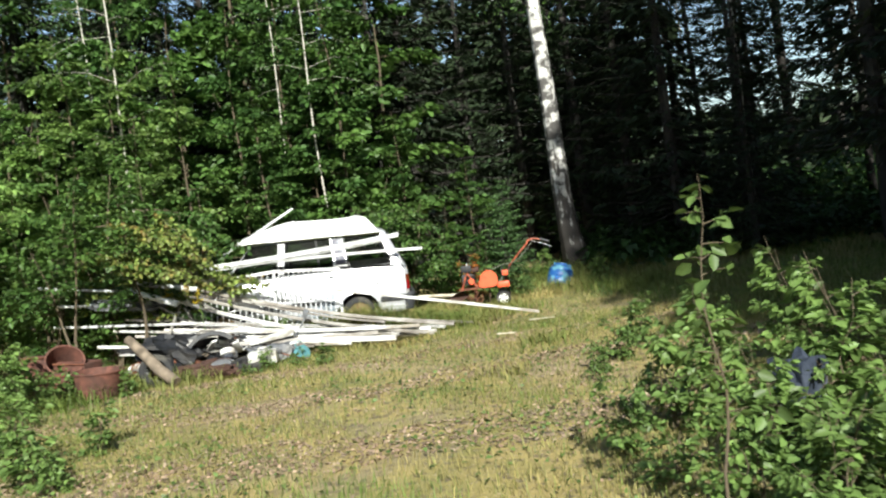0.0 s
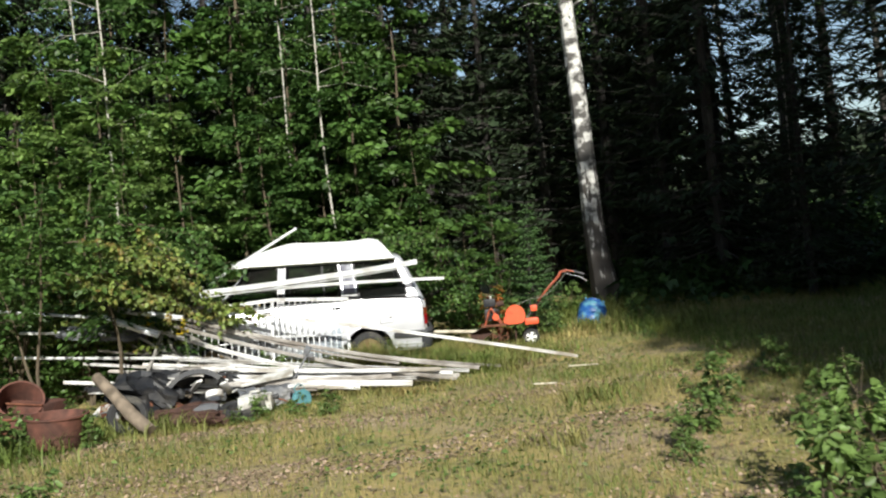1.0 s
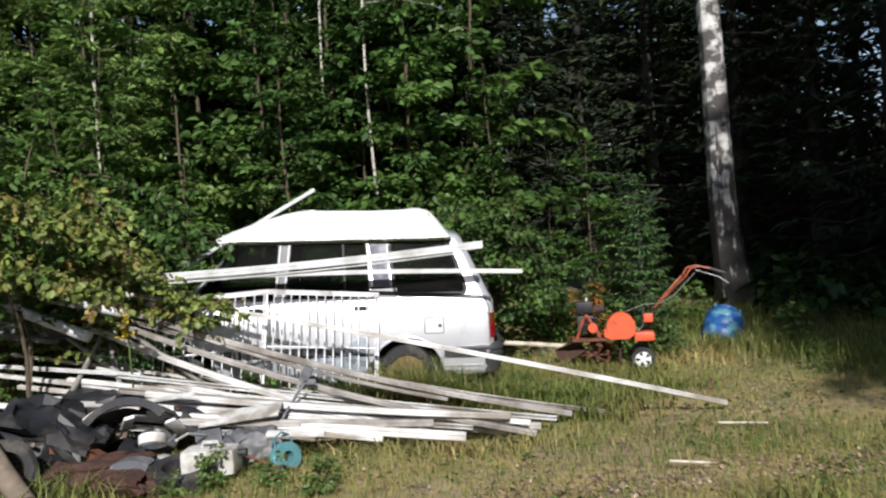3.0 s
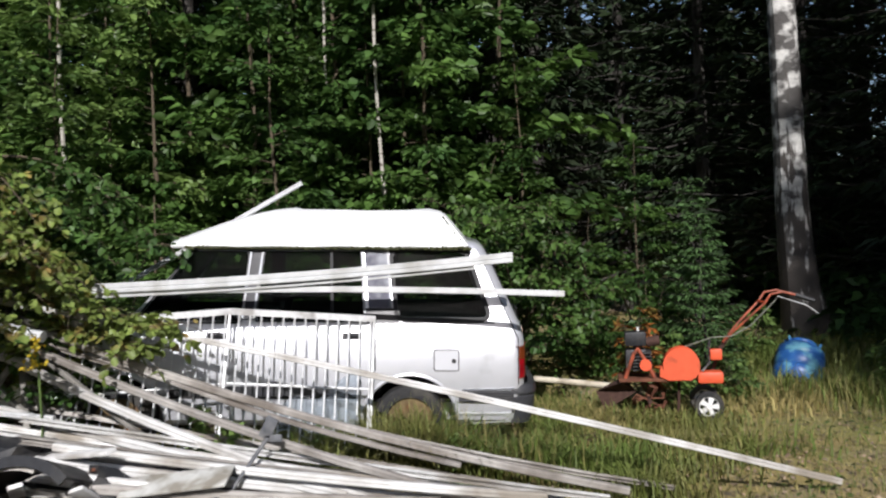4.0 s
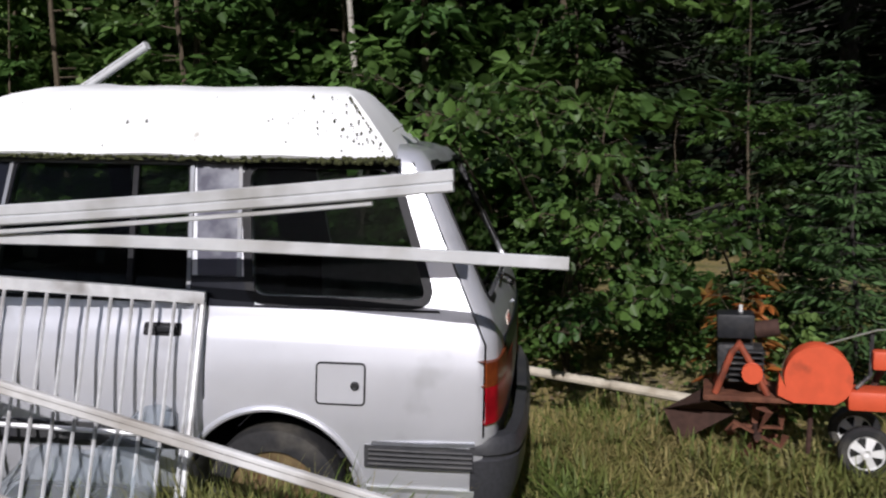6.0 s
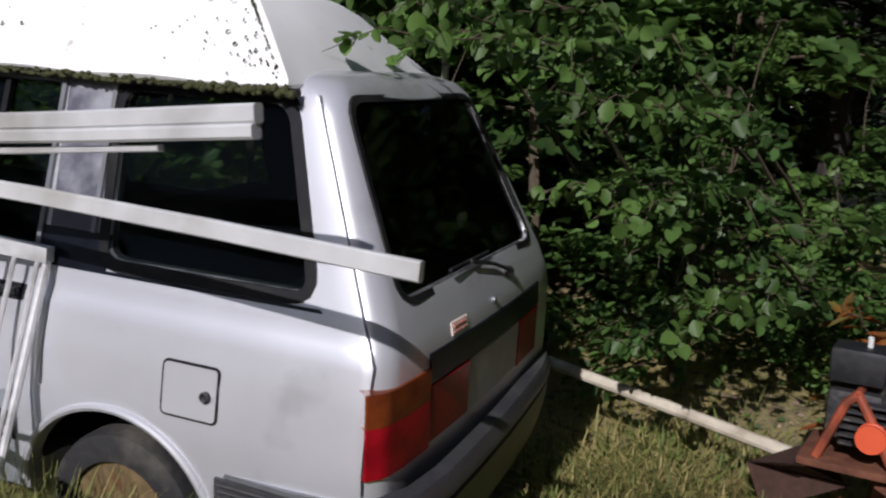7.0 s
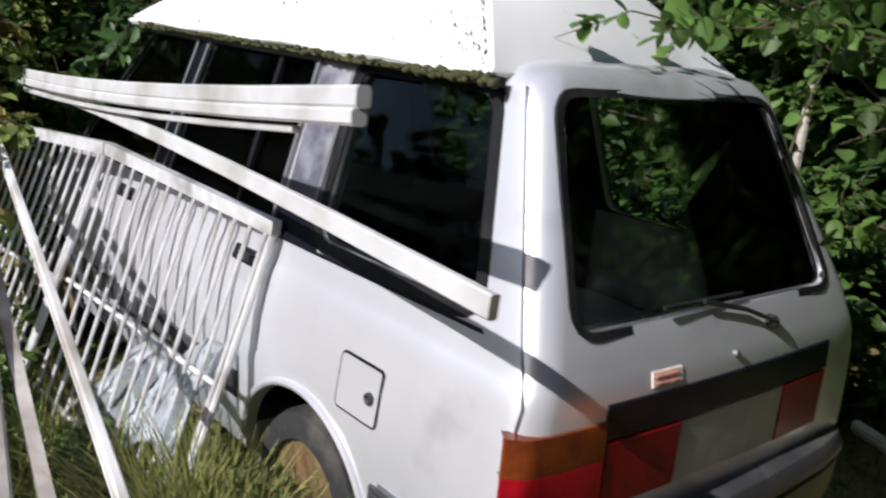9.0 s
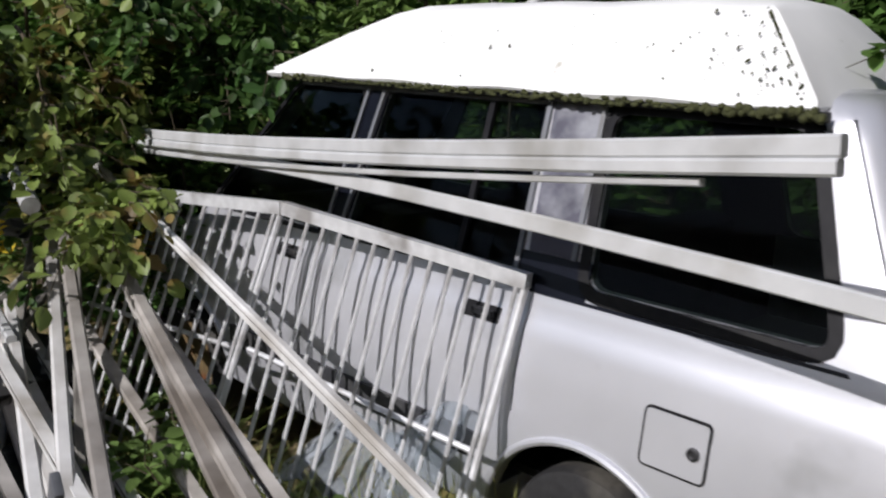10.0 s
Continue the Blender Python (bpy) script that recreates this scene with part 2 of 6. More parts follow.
def birch_bark():
    m = material("birch_bark", (0.54, 0.53, 0.50), 0.8, 0, 0.3, 7, 0.6, (0.075, 0.07, 0.065), 3.4, (0.44, 0.55), stretch=(1, 1, 1.3), bump_scale=22)
    n, l = m.node_tree.nodes, m.node_tree.links
    # black furrows low on the stem and dark bands higher up
    b = n["Principled BSDF"]
    src = b.inputs["Base Color"].links[0].from_socket
    tc, mp, no = n.new("ShaderNodeTexCoord"), n.new("ShaderNodeMapping"), n.new("ShaderNodeTexNoise")
    mp.inputs["Scale"].default_value = (9, 9, 1.4)
    no.inputs["Scale"].default_value, no.inputs["Detail"].default_value = 1.4, 6
    l.new(tc.outputs["Object"], mp.inputs["Vector"]), l.new(mp.outputs["Vector"], no.inputs["Vector"])
    sp, hr, ad, cut, mx = n.new("ShaderNodeSeparateXYZ"), n.new("ShaderNodeMapRange"), n.new("ShaderNodeMath"), n.new("ShaderNodeMapRange"), n.new("ShaderNodeMix")
    l.new(tc.outputs["Object"], sp.inputs[0]), l.new(sp.outputs["Z"], hr.inputs["Value"])
    hr.inputs["From Min"].default_value, hr.inputs["From Max"].default_value = 0.3, 4.0
    hr.inputs["To Min"].default_value, hr.inputs["To Max"].default_value = 0.27, -0.06
    ad.operation = "ADD"
    l.new(no.outputs["Fac"], ad.inputs[0]), l.new(hr.outputs["Result"], ad.inputs[1])
    cut.inputs["From Min"].default_value, cut.inputs["From Max"].default_value = 0.58, 0.65
    l.new(ad.outputs[0], cut.inputs["Value"])
    mx.data_type = "RGBA"
    mx.inputs[7].default_value = (0.06, 0.052, 0.046, 1)
    l.new(cut.outputs["Result"], mx.inputs[0]), l.new(src, mx.inputs[6]), l.new(mx.outputs[2], b.inputs["Base Color"])
    return m


def ground_material():
    m = bpy.data.materials.new("ground_soil")
    m.use_nodes = True
    n, l = m.node_tree.nodes, m.node_tree.links
    b = n["Principled BSDF"]
    tc = n.new("ShaderNodeTexCoord")

    def noise_at(scale, detail=5):
        t = n.new("ShaderNodeTexNoise")
        t.inputs["Scale"].default_value, t.inputs["Detail"].default_value = scale, detail
        l.new(tc.outputs["Object"], t.inputs["Vector"])
        return t.outputs["Fac"]

    def mix(a, c, fac, lo, hi):
        r, x = n.new("ShaderNodeMapRange"), n.new("ShaderNodeMix")
        r.inputs["From Min"].default_value, r.inputs["From Max"].default_value = lo, hi
        x.data_type = "RGBA"
        l.new(fac, r.inputs["Value"]), l.new(r.outputs["Result"], x.inputs[0])
        for k, v in ((6, a), (7, c)):
            if isinstance(v, tuple):
                x.inputs[k].default_value = (*v, 1)
            else:
                l.new(v, x.inputs[k])
        return x.outputs[2]
    c = mix((0.30, 0.235, 0.085), (0.18, 0.175, 0.045), noise_at(1.1), 0.42, 0.62)
    c = mix(c, (0.32, 0.235, 0.15), noise_at(0.55), 0.50, 0.68)
    c = mix(c, (0.09, 0.07, 0.045), noise_at(9.0), 0.52, 0.70)
    c = mix(c, (0.38, 0.31, 0.22), noise_at(46.0, 3), 0.60, 0.70)
    l.new(c, b.inputs["Base Color"])
    b.inputs["Roughness"].default_value = 0.95
    bp = n.new("ShaderNodeBump")
    bp.inputs["Strength"].default_value, bp.inputs["Distance"].default_value = 0.7, 0.04
    l.new(noise_at(28.0), bp.inputs["Height"]), l.new(bp.outputs["Normal"], b.inputs["Normal"])
    return m


M_BIRCH, M_GROUND = birch_bark(), ground_material()


# ---- building helpers ----
def part(name, bm, mat, parent=None, label="", smooth=35.0):
    me = bpy.data.meshes.new(name)
    bm.to_mesh(me)
    bm.free()
    return finish(name, me, mat, parent, label, smooth)


def finish(name, me, mat, parent=None, label="", smooth=35.0):
    me.materials.append(mat)
    if smooth:
        me.polygons.foreach_set("use_smooth", np.ones(len(me.polygons), dtype=bool))
        me.set_sharp_from_angle(angle=radians(smooth))
    ob = new(name, me)
    ob.parent = parent
    if label:
        tagged(ob, label)
    return ob


def thing(name, label, category, at=None, group="", kind=""):
    ob = new(name)
    ob.empty_display_size = 0.1
    if at is not None:
        ob.matrix_world = at
    return tagged(ob, label, category, group, kind)


def box(bm, c, size, bevel=0.0, turn=None):
    r = bmesh.ops.create_cube(bm, size=1.0)
    vs = r["verts"]
    bmesh.ops.scale(bm, verts=vs, vec=size)
    if bevel:
        es = list({e for v in vs for e in v.link_edges})
        out = bmesh.ops.bevel(bm, geom=es, offset=bevel, segments=2, profile=0.6, affect="EDGES")
        vs = list({v for f in out["faces"] for v in f.verts} | {v for v in vs if v.is_valid})
    m = Matrix.Translation(c) @ (turn.to_4x4() if turn is not None else Matrix())
    bmesh.ops.transform(bm, matrix=m, verts=vs)
    return bm


def frames_along(pts):
    """Points with a side and an up direction each, for sweeping."""
    out, up = [], Vector((0, 0, 1))
    for i, p in enumerate(pts):
        d = (pts[min(i + 1, len(pts) - 1)] - pts[max(i - 1, 0)]).normalized()
        if abs(d.z) > 0.97:
            up = Vector((0, 1, 0))
        s = d.cross(up).normalized()
        out.append((p, s, s.cross(d).normalized()))
    return out


def sweep(bm, pts, profile, scales=None, close=True):
    """Sweeps a closed profile of (side, up) along points."""
    rings = []
    for i, (p, s, u) in enumerate(frames_along([Vector(q) for q in pts])):
        k = scales[i] if scales is not None else 1.0
        rings.append([bm.verts.new(p + s * (a * k) + u * (b * k)) for a, b in profile])
    m = len(profile)
    for a, b in zip(rings, rings[1:]):
        for j in range(m):
            bm.faces.new((a[j], a[(j + 1) % m], b[(j + 1) % m], b[j]))
    if close:
        bm.faces.new(rings[0][::-1]), bm.faces.new(rings[-1])
    return bm


def circle(r, n=10, squash=1.0):
    return [(r * math.cos(2 * math.pi * i / n), r * squash * math.sin(2 * math.pi * i / n)) for i in range(n)]


def tube(bm, pts, r, n=8, scales=None):
    return sweep(bm, pts, circle(r, n), scales)


def lathe(bm, prof, n=24, m=None, ring=False):
    """Turns (radius, height) pairs about z, then places them by m."""
    rings = []
    for r, h in prof:
        rings.append([bm.verts.new((r * math.cos(2 * math.pi * i / n), r * math.sin(2 * math.pi * i / n), h)) for i in range(n)])
    for a, b in zip(rings, rings[1:] + rings[:1] if ring else rings[1:]):
        for j in range(n):
            bm.faces.new((a[j], a[(j + 1) % n], b[(j + 1) % n], b[j]))
    if not ring:
        bm.faces.new(rings[0][::-1]), bm.faces.new(rings[-1])
    if m is not None:
        bmesh.ops.transform(bm, matrix=m, verts=[v for ring in rings for v in ring])
    return bm


def array_mesh(name, verts, faces):
    """A mesh from arrays: verts (n, 3), faces (m, k)."""
    me = bpy.data.meshes.new(name)
    k = faces.shape[1]
    me.vertices.add(len(verts))
    me.vertices.foreach_set("co", np.ascontiguousarray(verts, dtype=np.float32).ravel())
    me.loops.add(faces.size)
    me.loops.foreach_set("vertex_index", np.ascontiguousarray(faces, dtype=np.int32).ravel())
    me.polygons.add(len(faces))
    me.polygons.foreach_set("loop_start", np.arange(0, faces.size, k, dtype=np.int32))
    me.update(calc_edges=True)
    me.validate()
    return me


def leaves(name, c, d, size, wide=0.55, fine=False, droop=0.25):
    """Leaves at c that point along d: folded blades of six points, or of four."""
    n = len(c)
    d = d / np.linalg.norm(d, axis=1)[:, None]
    up = np.tile([0, 0, 1.0], (n, 1)) + rng.normal(0, 0.45, (n, 3))
    s = np.cross(d, up)
    s /= np.linalg.norm(s, axis=1)[:, None] + 1e-9
    u = np.cross(s, d)
    L = (size * rng.uniform(0.6, 1.25, n))[:, None]
    W = L * wide * 0.5
    tip = c + d * L - u * L * droop
    if fine == "round":
        a, m, b = c + d * L * 0.14, c + d * L * 0.45 - u * L * droop * 0.2, c + d * L * 0.78 - u * L * droop * 0.6
        v = np.stack([c, a + s * W * 0.62 + u * W * 0.15, m + s * W + u * W * 0.25, b + s * W * 0.72 + u * W * 0.2, tip,
                      b - s * W * 0.72 + u * W * 0.2, m - s * W + u * W * 0.25, a - s * W * 0.62 + u * W * 0.15], 1)
        base = np.arange(n)[:, None] * 8
        return array_mesh(name, v.reshape(-1, 3), np.concatenate([base + [0, 1, 2, 3, 4], base + [0, 4, 5, 6, 7]]))
    if fine:
        a, b = c + d * L * 0.32, c + d * L * 0.70 - u * L * droop * 0.5
        v = np.stack([c, a + s * W + u * W * 0.25, b + s * W * 0.8 + u * W * 0.2, tip, b - s * W * 0.8 + u * W * 0.2, a - s * W + u * W * 0.25], 1)
        base = np.arange(n)[:, None] * 6
        f = np.concatenate([base + [0, 1, 2, 3], base + [0, 3, 4, 5]])
        return array_mesh(name, v.reshape(-1, 3), f)
    m = c + d * L * 0.45
    v = np.stack([c, m + s * W + u * W * 0.3, tip, m - s * W + u * W * 0.3], 1)
    return array_mesh(name, v.reshape(-1, 3), np.arange(n * 4).reshape(n, 4))


def blades(name, c, h, w, lean=0.5, curl=0.5):
    """Grass blades: three-step tapered strips that bend over."""
    n = len(c)
    az = rng.uniform(0, 2 * math.pi, n)
    d = np.stack([np.cos(az), np.sin(az), np.zeros(n)], 1)
    s = np.stack([-np.sin(az), np.cos(az), np.zeros(n)], 1) * (w * rng.uniform(0.6, 1.2, n))[:, None]
    H = h * rng.uniform(0.45, 1.2, n)
    k = rng.uniform(0.1, 1.0, n) * lean
    z = np.array([0, 0, 1.0])
    p1 = c + z * (H * 0.5)[:, None] + d * (H * k * 0.25)[:, None]
    p2 = c + z * (H * (1 - 0.25 * curl * k))[:, None] + d * (H * k * (0.6 + 0.5 * curl))[:, None]
    v = np.stack([c - s, c + s, p1 + s * 0.8, p1 - s * 0.8, p2 + s * 0.05, p2 - s * 0.05], 1)
    base = np.arange(n)[:, None] * 6
    f = np.concatenate([base + [0, 1, 2, 3], base + [3, 2, 4, 5]])
    return array_mesh(name, v.reshape(-1, 3), f)

# ---- ground ----
def rise(x, y):
    """Height of the ground: nearly level, a low swell under the car and the brush pile, a bank under the trees."""
    swell = 0.07 * np.exp(-(((x + 2.4) / 2.6) ** 2 + ((y - 16.8) / 1.6) ** 2))
    bank = 0.40 / (1 + np.exp(-np.clip(y - 21.0, -20, 20) * 1.2)) + 0.15 / (1 + np.exp(np.clip(x + 6.5, -20, 20) * 1.5))
    ruts = -0.04 * np.exp(-((x - 1.6 + 0.06 * y) / 0.35) ** 2) - 0.03 * np.exp(-((x + 0.1 + 0.06 * y) / 0.35) ** 2)
    fine = 0.018 * np.sin(2.1 * x + 0.7 * y) * np.sin(1.7 * y - 0.4 * x) + 0.012 * np.sin(5.3 * x + 1.1) * np.sin(4.7 * y + 0.3)
    return swell + bank + ruts + fine - 0.02


def make_ground():
    def axis(lo, hi, step):
        mid = np.arange(lo, hi + 1e-6, step)
        far = np.array([1.5, 4, 9, 20, 45, 100, 250, 600, 1500])
        return np.concatenate([lo - far[::-1], mid, hi + far])
    xs, ys = axis(-13, 12, 0.18), axis(-3, 27, 0.18)
    X, Y = np.meshgrid(xs, ys, indexing="ij")
    V = np.stack([X, Y, rise(X, Y)], -1).reshape(-1, 3)
    i, j = np.meshgrid(np.arange(len(xs) - 1), np.arange(len(ys) - 1), indexing="ij")
    a = (i * len(ys) + j).ravel()
    F = np.stack([a, a + len(ys), a + len(ys) + 1, a + 1], 1)
    tagged(finish("ground", array_mesh("ground", V, F), M_GROUND, smooth=180), "dry grassy clearing floor with moss and leaf litter", "ground", kind="structure")


make_ground()


# ---- trees and bushes ----
def stem_points(h, lean=0.05, wob=0.04, n=9):
    a, b = rng.uniform(0, 6.28, 2)
    return [Vector((lean * h * (i / n) ** 1.5 * math.cos(a) + wob * math.sin(i * 1.3 + b), lean * h * (i / n) ** 1.5 * math.sin(a) + wob * math.cos(i * 1.1 + b), h * i / n)) for i in range(n + 1)]


def broadleaf(h, r0, spread, n_branch, n_leaf, size, low=0.06, fine=False, wide=0.6, leaf_mat=None, bark=None, name="sapling_tree", label="", lean=0.03, stems=1):
    """A tapered stem with limbs and sprays of single leaves."""
    tree = thing(name, label, "tree")
    bm, cs, ds = bmesh.new(), [], []
    for q in range(stems):
        hh = h * (1.0 if q == 0 else rng.uniform(0.6, 0.95))
        pts = stem_points(hh, lean if stems == 1 else 0.22)
        sweep(bm, pts, circle(r0, 7), [1.0 - 0.88 * i / 9 for i in range(10)])
        nb = n_branch // stems
        for k in range(nb):
            f = low + (0.98 - low) * (k + rng.uniform(0, 1)) / nb
            i = min(int(f * 9), 8)
            p = pts[i].lerp(pts[i + 1], f * 9 - i)
            az, reach = rng.uniform(0, 6.28), spread * (1 - 0.72 * f ** 1.6) * rng.uniform(0.55, 1.15)
            out = Vector((math.cos(az), math.sin(az), rng.uniform(0.05, 0.55)))
            br = [p + out * (reach * t) + Vector((0, 0, -0.22 * reach * t * t)) for t in (0, 0.35, 0.7, 1.0)]
            sweep(bm, br, circle(max(0.004, r0 * 0.26 * (1 - 0.6 * f)), 4), [1, 0.7, 0.45, 0.15])
            m = max(6, int(n_leaf / n_branch * (0.5 + reach / spread)))
            t = rng.uniform(0.15, 1.08, m)
            tv = np.array(out)[None, :] * (reach * t)[:, None]
            side = np.array([-math.sin(az), math.cos(az), 0.0])
            off = rng.normal(0, 1, m) * 0.23 * reach * (1.1 - t * 0.7)
            c = np.array(p)[None, :] + tv + side * off[:, None]
            c[:, 2] += -0.22 * reach * t * t + rng.normal(0, 0.028 * reach + 0.015, m)
            d = np.array(out)[None, :] * 0.7 + side * np.sign(off)[:, None] * 0.8 + rng.normal(0, 0.35, (m, 3))
            d[:, 2] -= 0.25
            cs.append(c), ds.append(d)
    part("trunk", bm, bark or M_TWIG, tree)
    finish("crown", leaves("crown", np.concatenate(cs), np.concatenate(ds), size, wide, fine), leaf_mat or M_LEAF, tree, smooth=0)
    return tree


def conifer(h, r0, spread, n_whorl, per, low, name, label, needle, lean=0.01, dens=26, size=0.22, wide=0.22, sub=True):
    """A spruce: whorls of drooping boughs made of needle twigs."""
    tree = thing(name, label, "tree")
    bm = bmesh.new()
    pts = stem_points(h, lean, 0.02)
    sweep(bm, pts, circle(r0, 9), [1.0 - 0.93 * i / 9 for i in range(10)])
    cs, ds = [], []
    for w in range(n_whorl):
        f = low + (0.985 - low) * w / (n_whorl - 1)
        i = min(int(f * 9), 8)
        p = pts[i].lerp(pts[i + 1], f * 9 - i)
        for q in range(per):
            az = 6.28 * q / per + rng.uniform(-0.4, 0.4)
            g = min(0.99, max(low, f + rng.uniform(-0.9, 0.9) * (0.98 - low) / n_whorl))
            i = min(int(g * 9), 8)
            p = pts[i].lerp(pts[i + 1], g * 9 - i)
            reach = spread * (1 - f) ** 0.75 * rng.uniform(0.65, 1.15) + 0.05
            out = Vector((math.cos(az), math.sin(az), rng.uniform(-0.05, 0.15)))
            br = [p + out * (reach * t) + Vector((0, 0, -0.28 * reach * t * (1.25 - t))) for t in (0, 0.5, 1.0)]
            sweep(bm, br, circle(max(0.004, 0.012 * reach), 3), [1, 0.6, 0.2])
            m = max(5, int(dens * (reach / spread) ** 0.8))
            t = rng.uniform(0.12, 1.0, m)
            side = np.array([-math.sin(az), math.cos(az), 0.0])
            sg = rng.choice([-1, 1], m)
            off = sg * rng.uniform(0.02, 0.30, m) * reach * (1.1 - t)
            c = np.array(p)[None, :] + np.array(out)[None, :] * (reach * t)[:, None] + side * off[:, None]
            c[:, 2] += -0.28 * reach * t * (1.25 - t) - np.abs(off) * 0.3
            d = np.array(out)[None, :] * 0.8 + side * sg[:, None] * 0.7 + rng.normal(0, 0.2, (m, 3))
            d[:, 2] -= 0.30
            cs.append(c), ds.append(d)
    part("trunk", bm, M_BARK, tree)
    finish("crown", leaves("crown", np.concatenate(cs), np.concatenate(ds), size, wide, False, 0.15), needle, tree, smooth=0)
    return tree


def spread_copies(kinds, places, group):
    """The first place of each kind takes the kind itself, the others copies."""
    for k, (x, y, s) in enumerate(places):
        ob = kinds[k % len(kinds)]
        m = Matrix.Translation((x, y, float(rise(x, y)) - 0.03)) @ Matrix.Rotation(float(rng.uniform(0, 6.28)), 4, "Z") @ Matrix.Diagonal((s, s, s * float(rng.uniform(0.9, 1.1)), 1))
        if k < len(kinds):
            ob.matrix_world = m
        else:
            c = copy_thing(ob, Matrix())
            c.matrix_world = m
            ob = c
        tagged(ob, group=group)


ALDER = "green leafy young alder at the edge of the wood"
saplings = [broadleaf(7.5, 0.05, 1.75, 34, 3100, 0.172, label=ALDER, fine=True, wide=0.68),
            broadleaf(6.0, 0.045, 1.6, 30, 2600, 0.168, label=ALDER, fine=True, wide=0.68),
            broadleaf(9.0, 0.06, 1.95, 38, 3500, 0.175, label=ALDER, low=0.12, fine=True, wide=0.68),
            broadleaf(4.0, 0.03, 1.35, 28, 2100, 0.165, label=ALDER, stems=3, low=0.03, fine=True, wide=0.68)]
PLACES = []
for x in np.arange(-12.5, -1.6, 0.95):
    PLACES.append((x + rng.uniform(-0.3, 0.3), 20.1 + rng.uniform(-0.4, 0.5), rng.uniform(0.8, 1.1)))
    PLACES.append((x + rng.uniform(-0.4, 0.4), 21.6 + rng.uniform(-0.6, 0.6), rng.uniform(0.95, 1.3)))
for x in np.arange(-15, -0.5, 1.5):
    PLACES.append((x + rng.uniform(-0.5, 0.5), 23.6 + rng.uniform(-0.7, 0.7), rng.uniform(1.2, 1.6)))
PLACES += [(-1.2, 21.0, 0.5), (-0.3, 21.0, 0.55), (0.35, 21.2, 0.45)]
PLACES += [(-6.6, 18.2, 0.75), (-7.8, 17.4, 0.85), (-8.9, 16.2, 0.9), (-7.0, 16.6, 0.6), (-10.2, 15.0, 1.0), (-9.3, 14.0, 0.75), (-11.5, 13.2, 1.0),
           (-5.4, 18.3, 0.6), (-3.9, 18.6, 0.62), (-2.6, 19.4, 0.55), (-8.6, 18.4, 1.0), (-12.5, 17, 1.1)]
spread_copies(saplings, [p for p in PLACES if p[0] > -5.6 or p[1] > 22.5], "young trees behind the car")
# trees on the left take the lightened leaf colour, in place of stronger sun
SUNLIT = "young tree at the edge of the clearing, leaves coloured pale for sunlight"
sunlit_saplings = [broadleaf(7.0, 0.05, 1.75, 34, 3000, 0.165, label=SUNLIT, fine=True, wide=0.55, leaf_mat=M_LEAFSUNLIT, name="young_willow"),
           broadleaf(4.6, 0.035, 1.45, 30, 2500, 0.155, label=SUNLIT, fine=True, wide=0.55, leaf_mat=M_LEAFSUNLIT, name="young_willow", stems=2)]
spread_copies(sunlit_saplings, [p for p in PLACES if p[0] <= -5.6 and p[1] <= 22.5], "young trees beside the clearing")

SHRUB = "dense green bush with broad oval leaves"
shrubs = [broadleaf(2.6, 0.022, 1.1, 34, 1700, 0.098, low=0.04, fine="round", label=SHRUB, name="leafy_bush", stems=4, wide=0.62),
          broadleaf(2.0, 0.02, 1.0, 30, 1450, 0.092, low=0.04, fine="round", label=SHRUB, name="leafy_bush", stems=4, wide=0.62)]
spread_copies(shrubs, [(-0.3, 20.4, 0.6), (-5.55, 16.45, 1.0), (-6.3, 15.5, 0.95), (0.5, 20.5, 0.8), (-2.9, 18.9, 0.95),
                       (-4.5, 18.0, 0.9), (-7.6, 15.6, 1.0), (-5.1, 17.1, 1.05), (-1.2, 20.0, 0.95), (-5.05, 15.75, 0.85),], "bushes round the car")

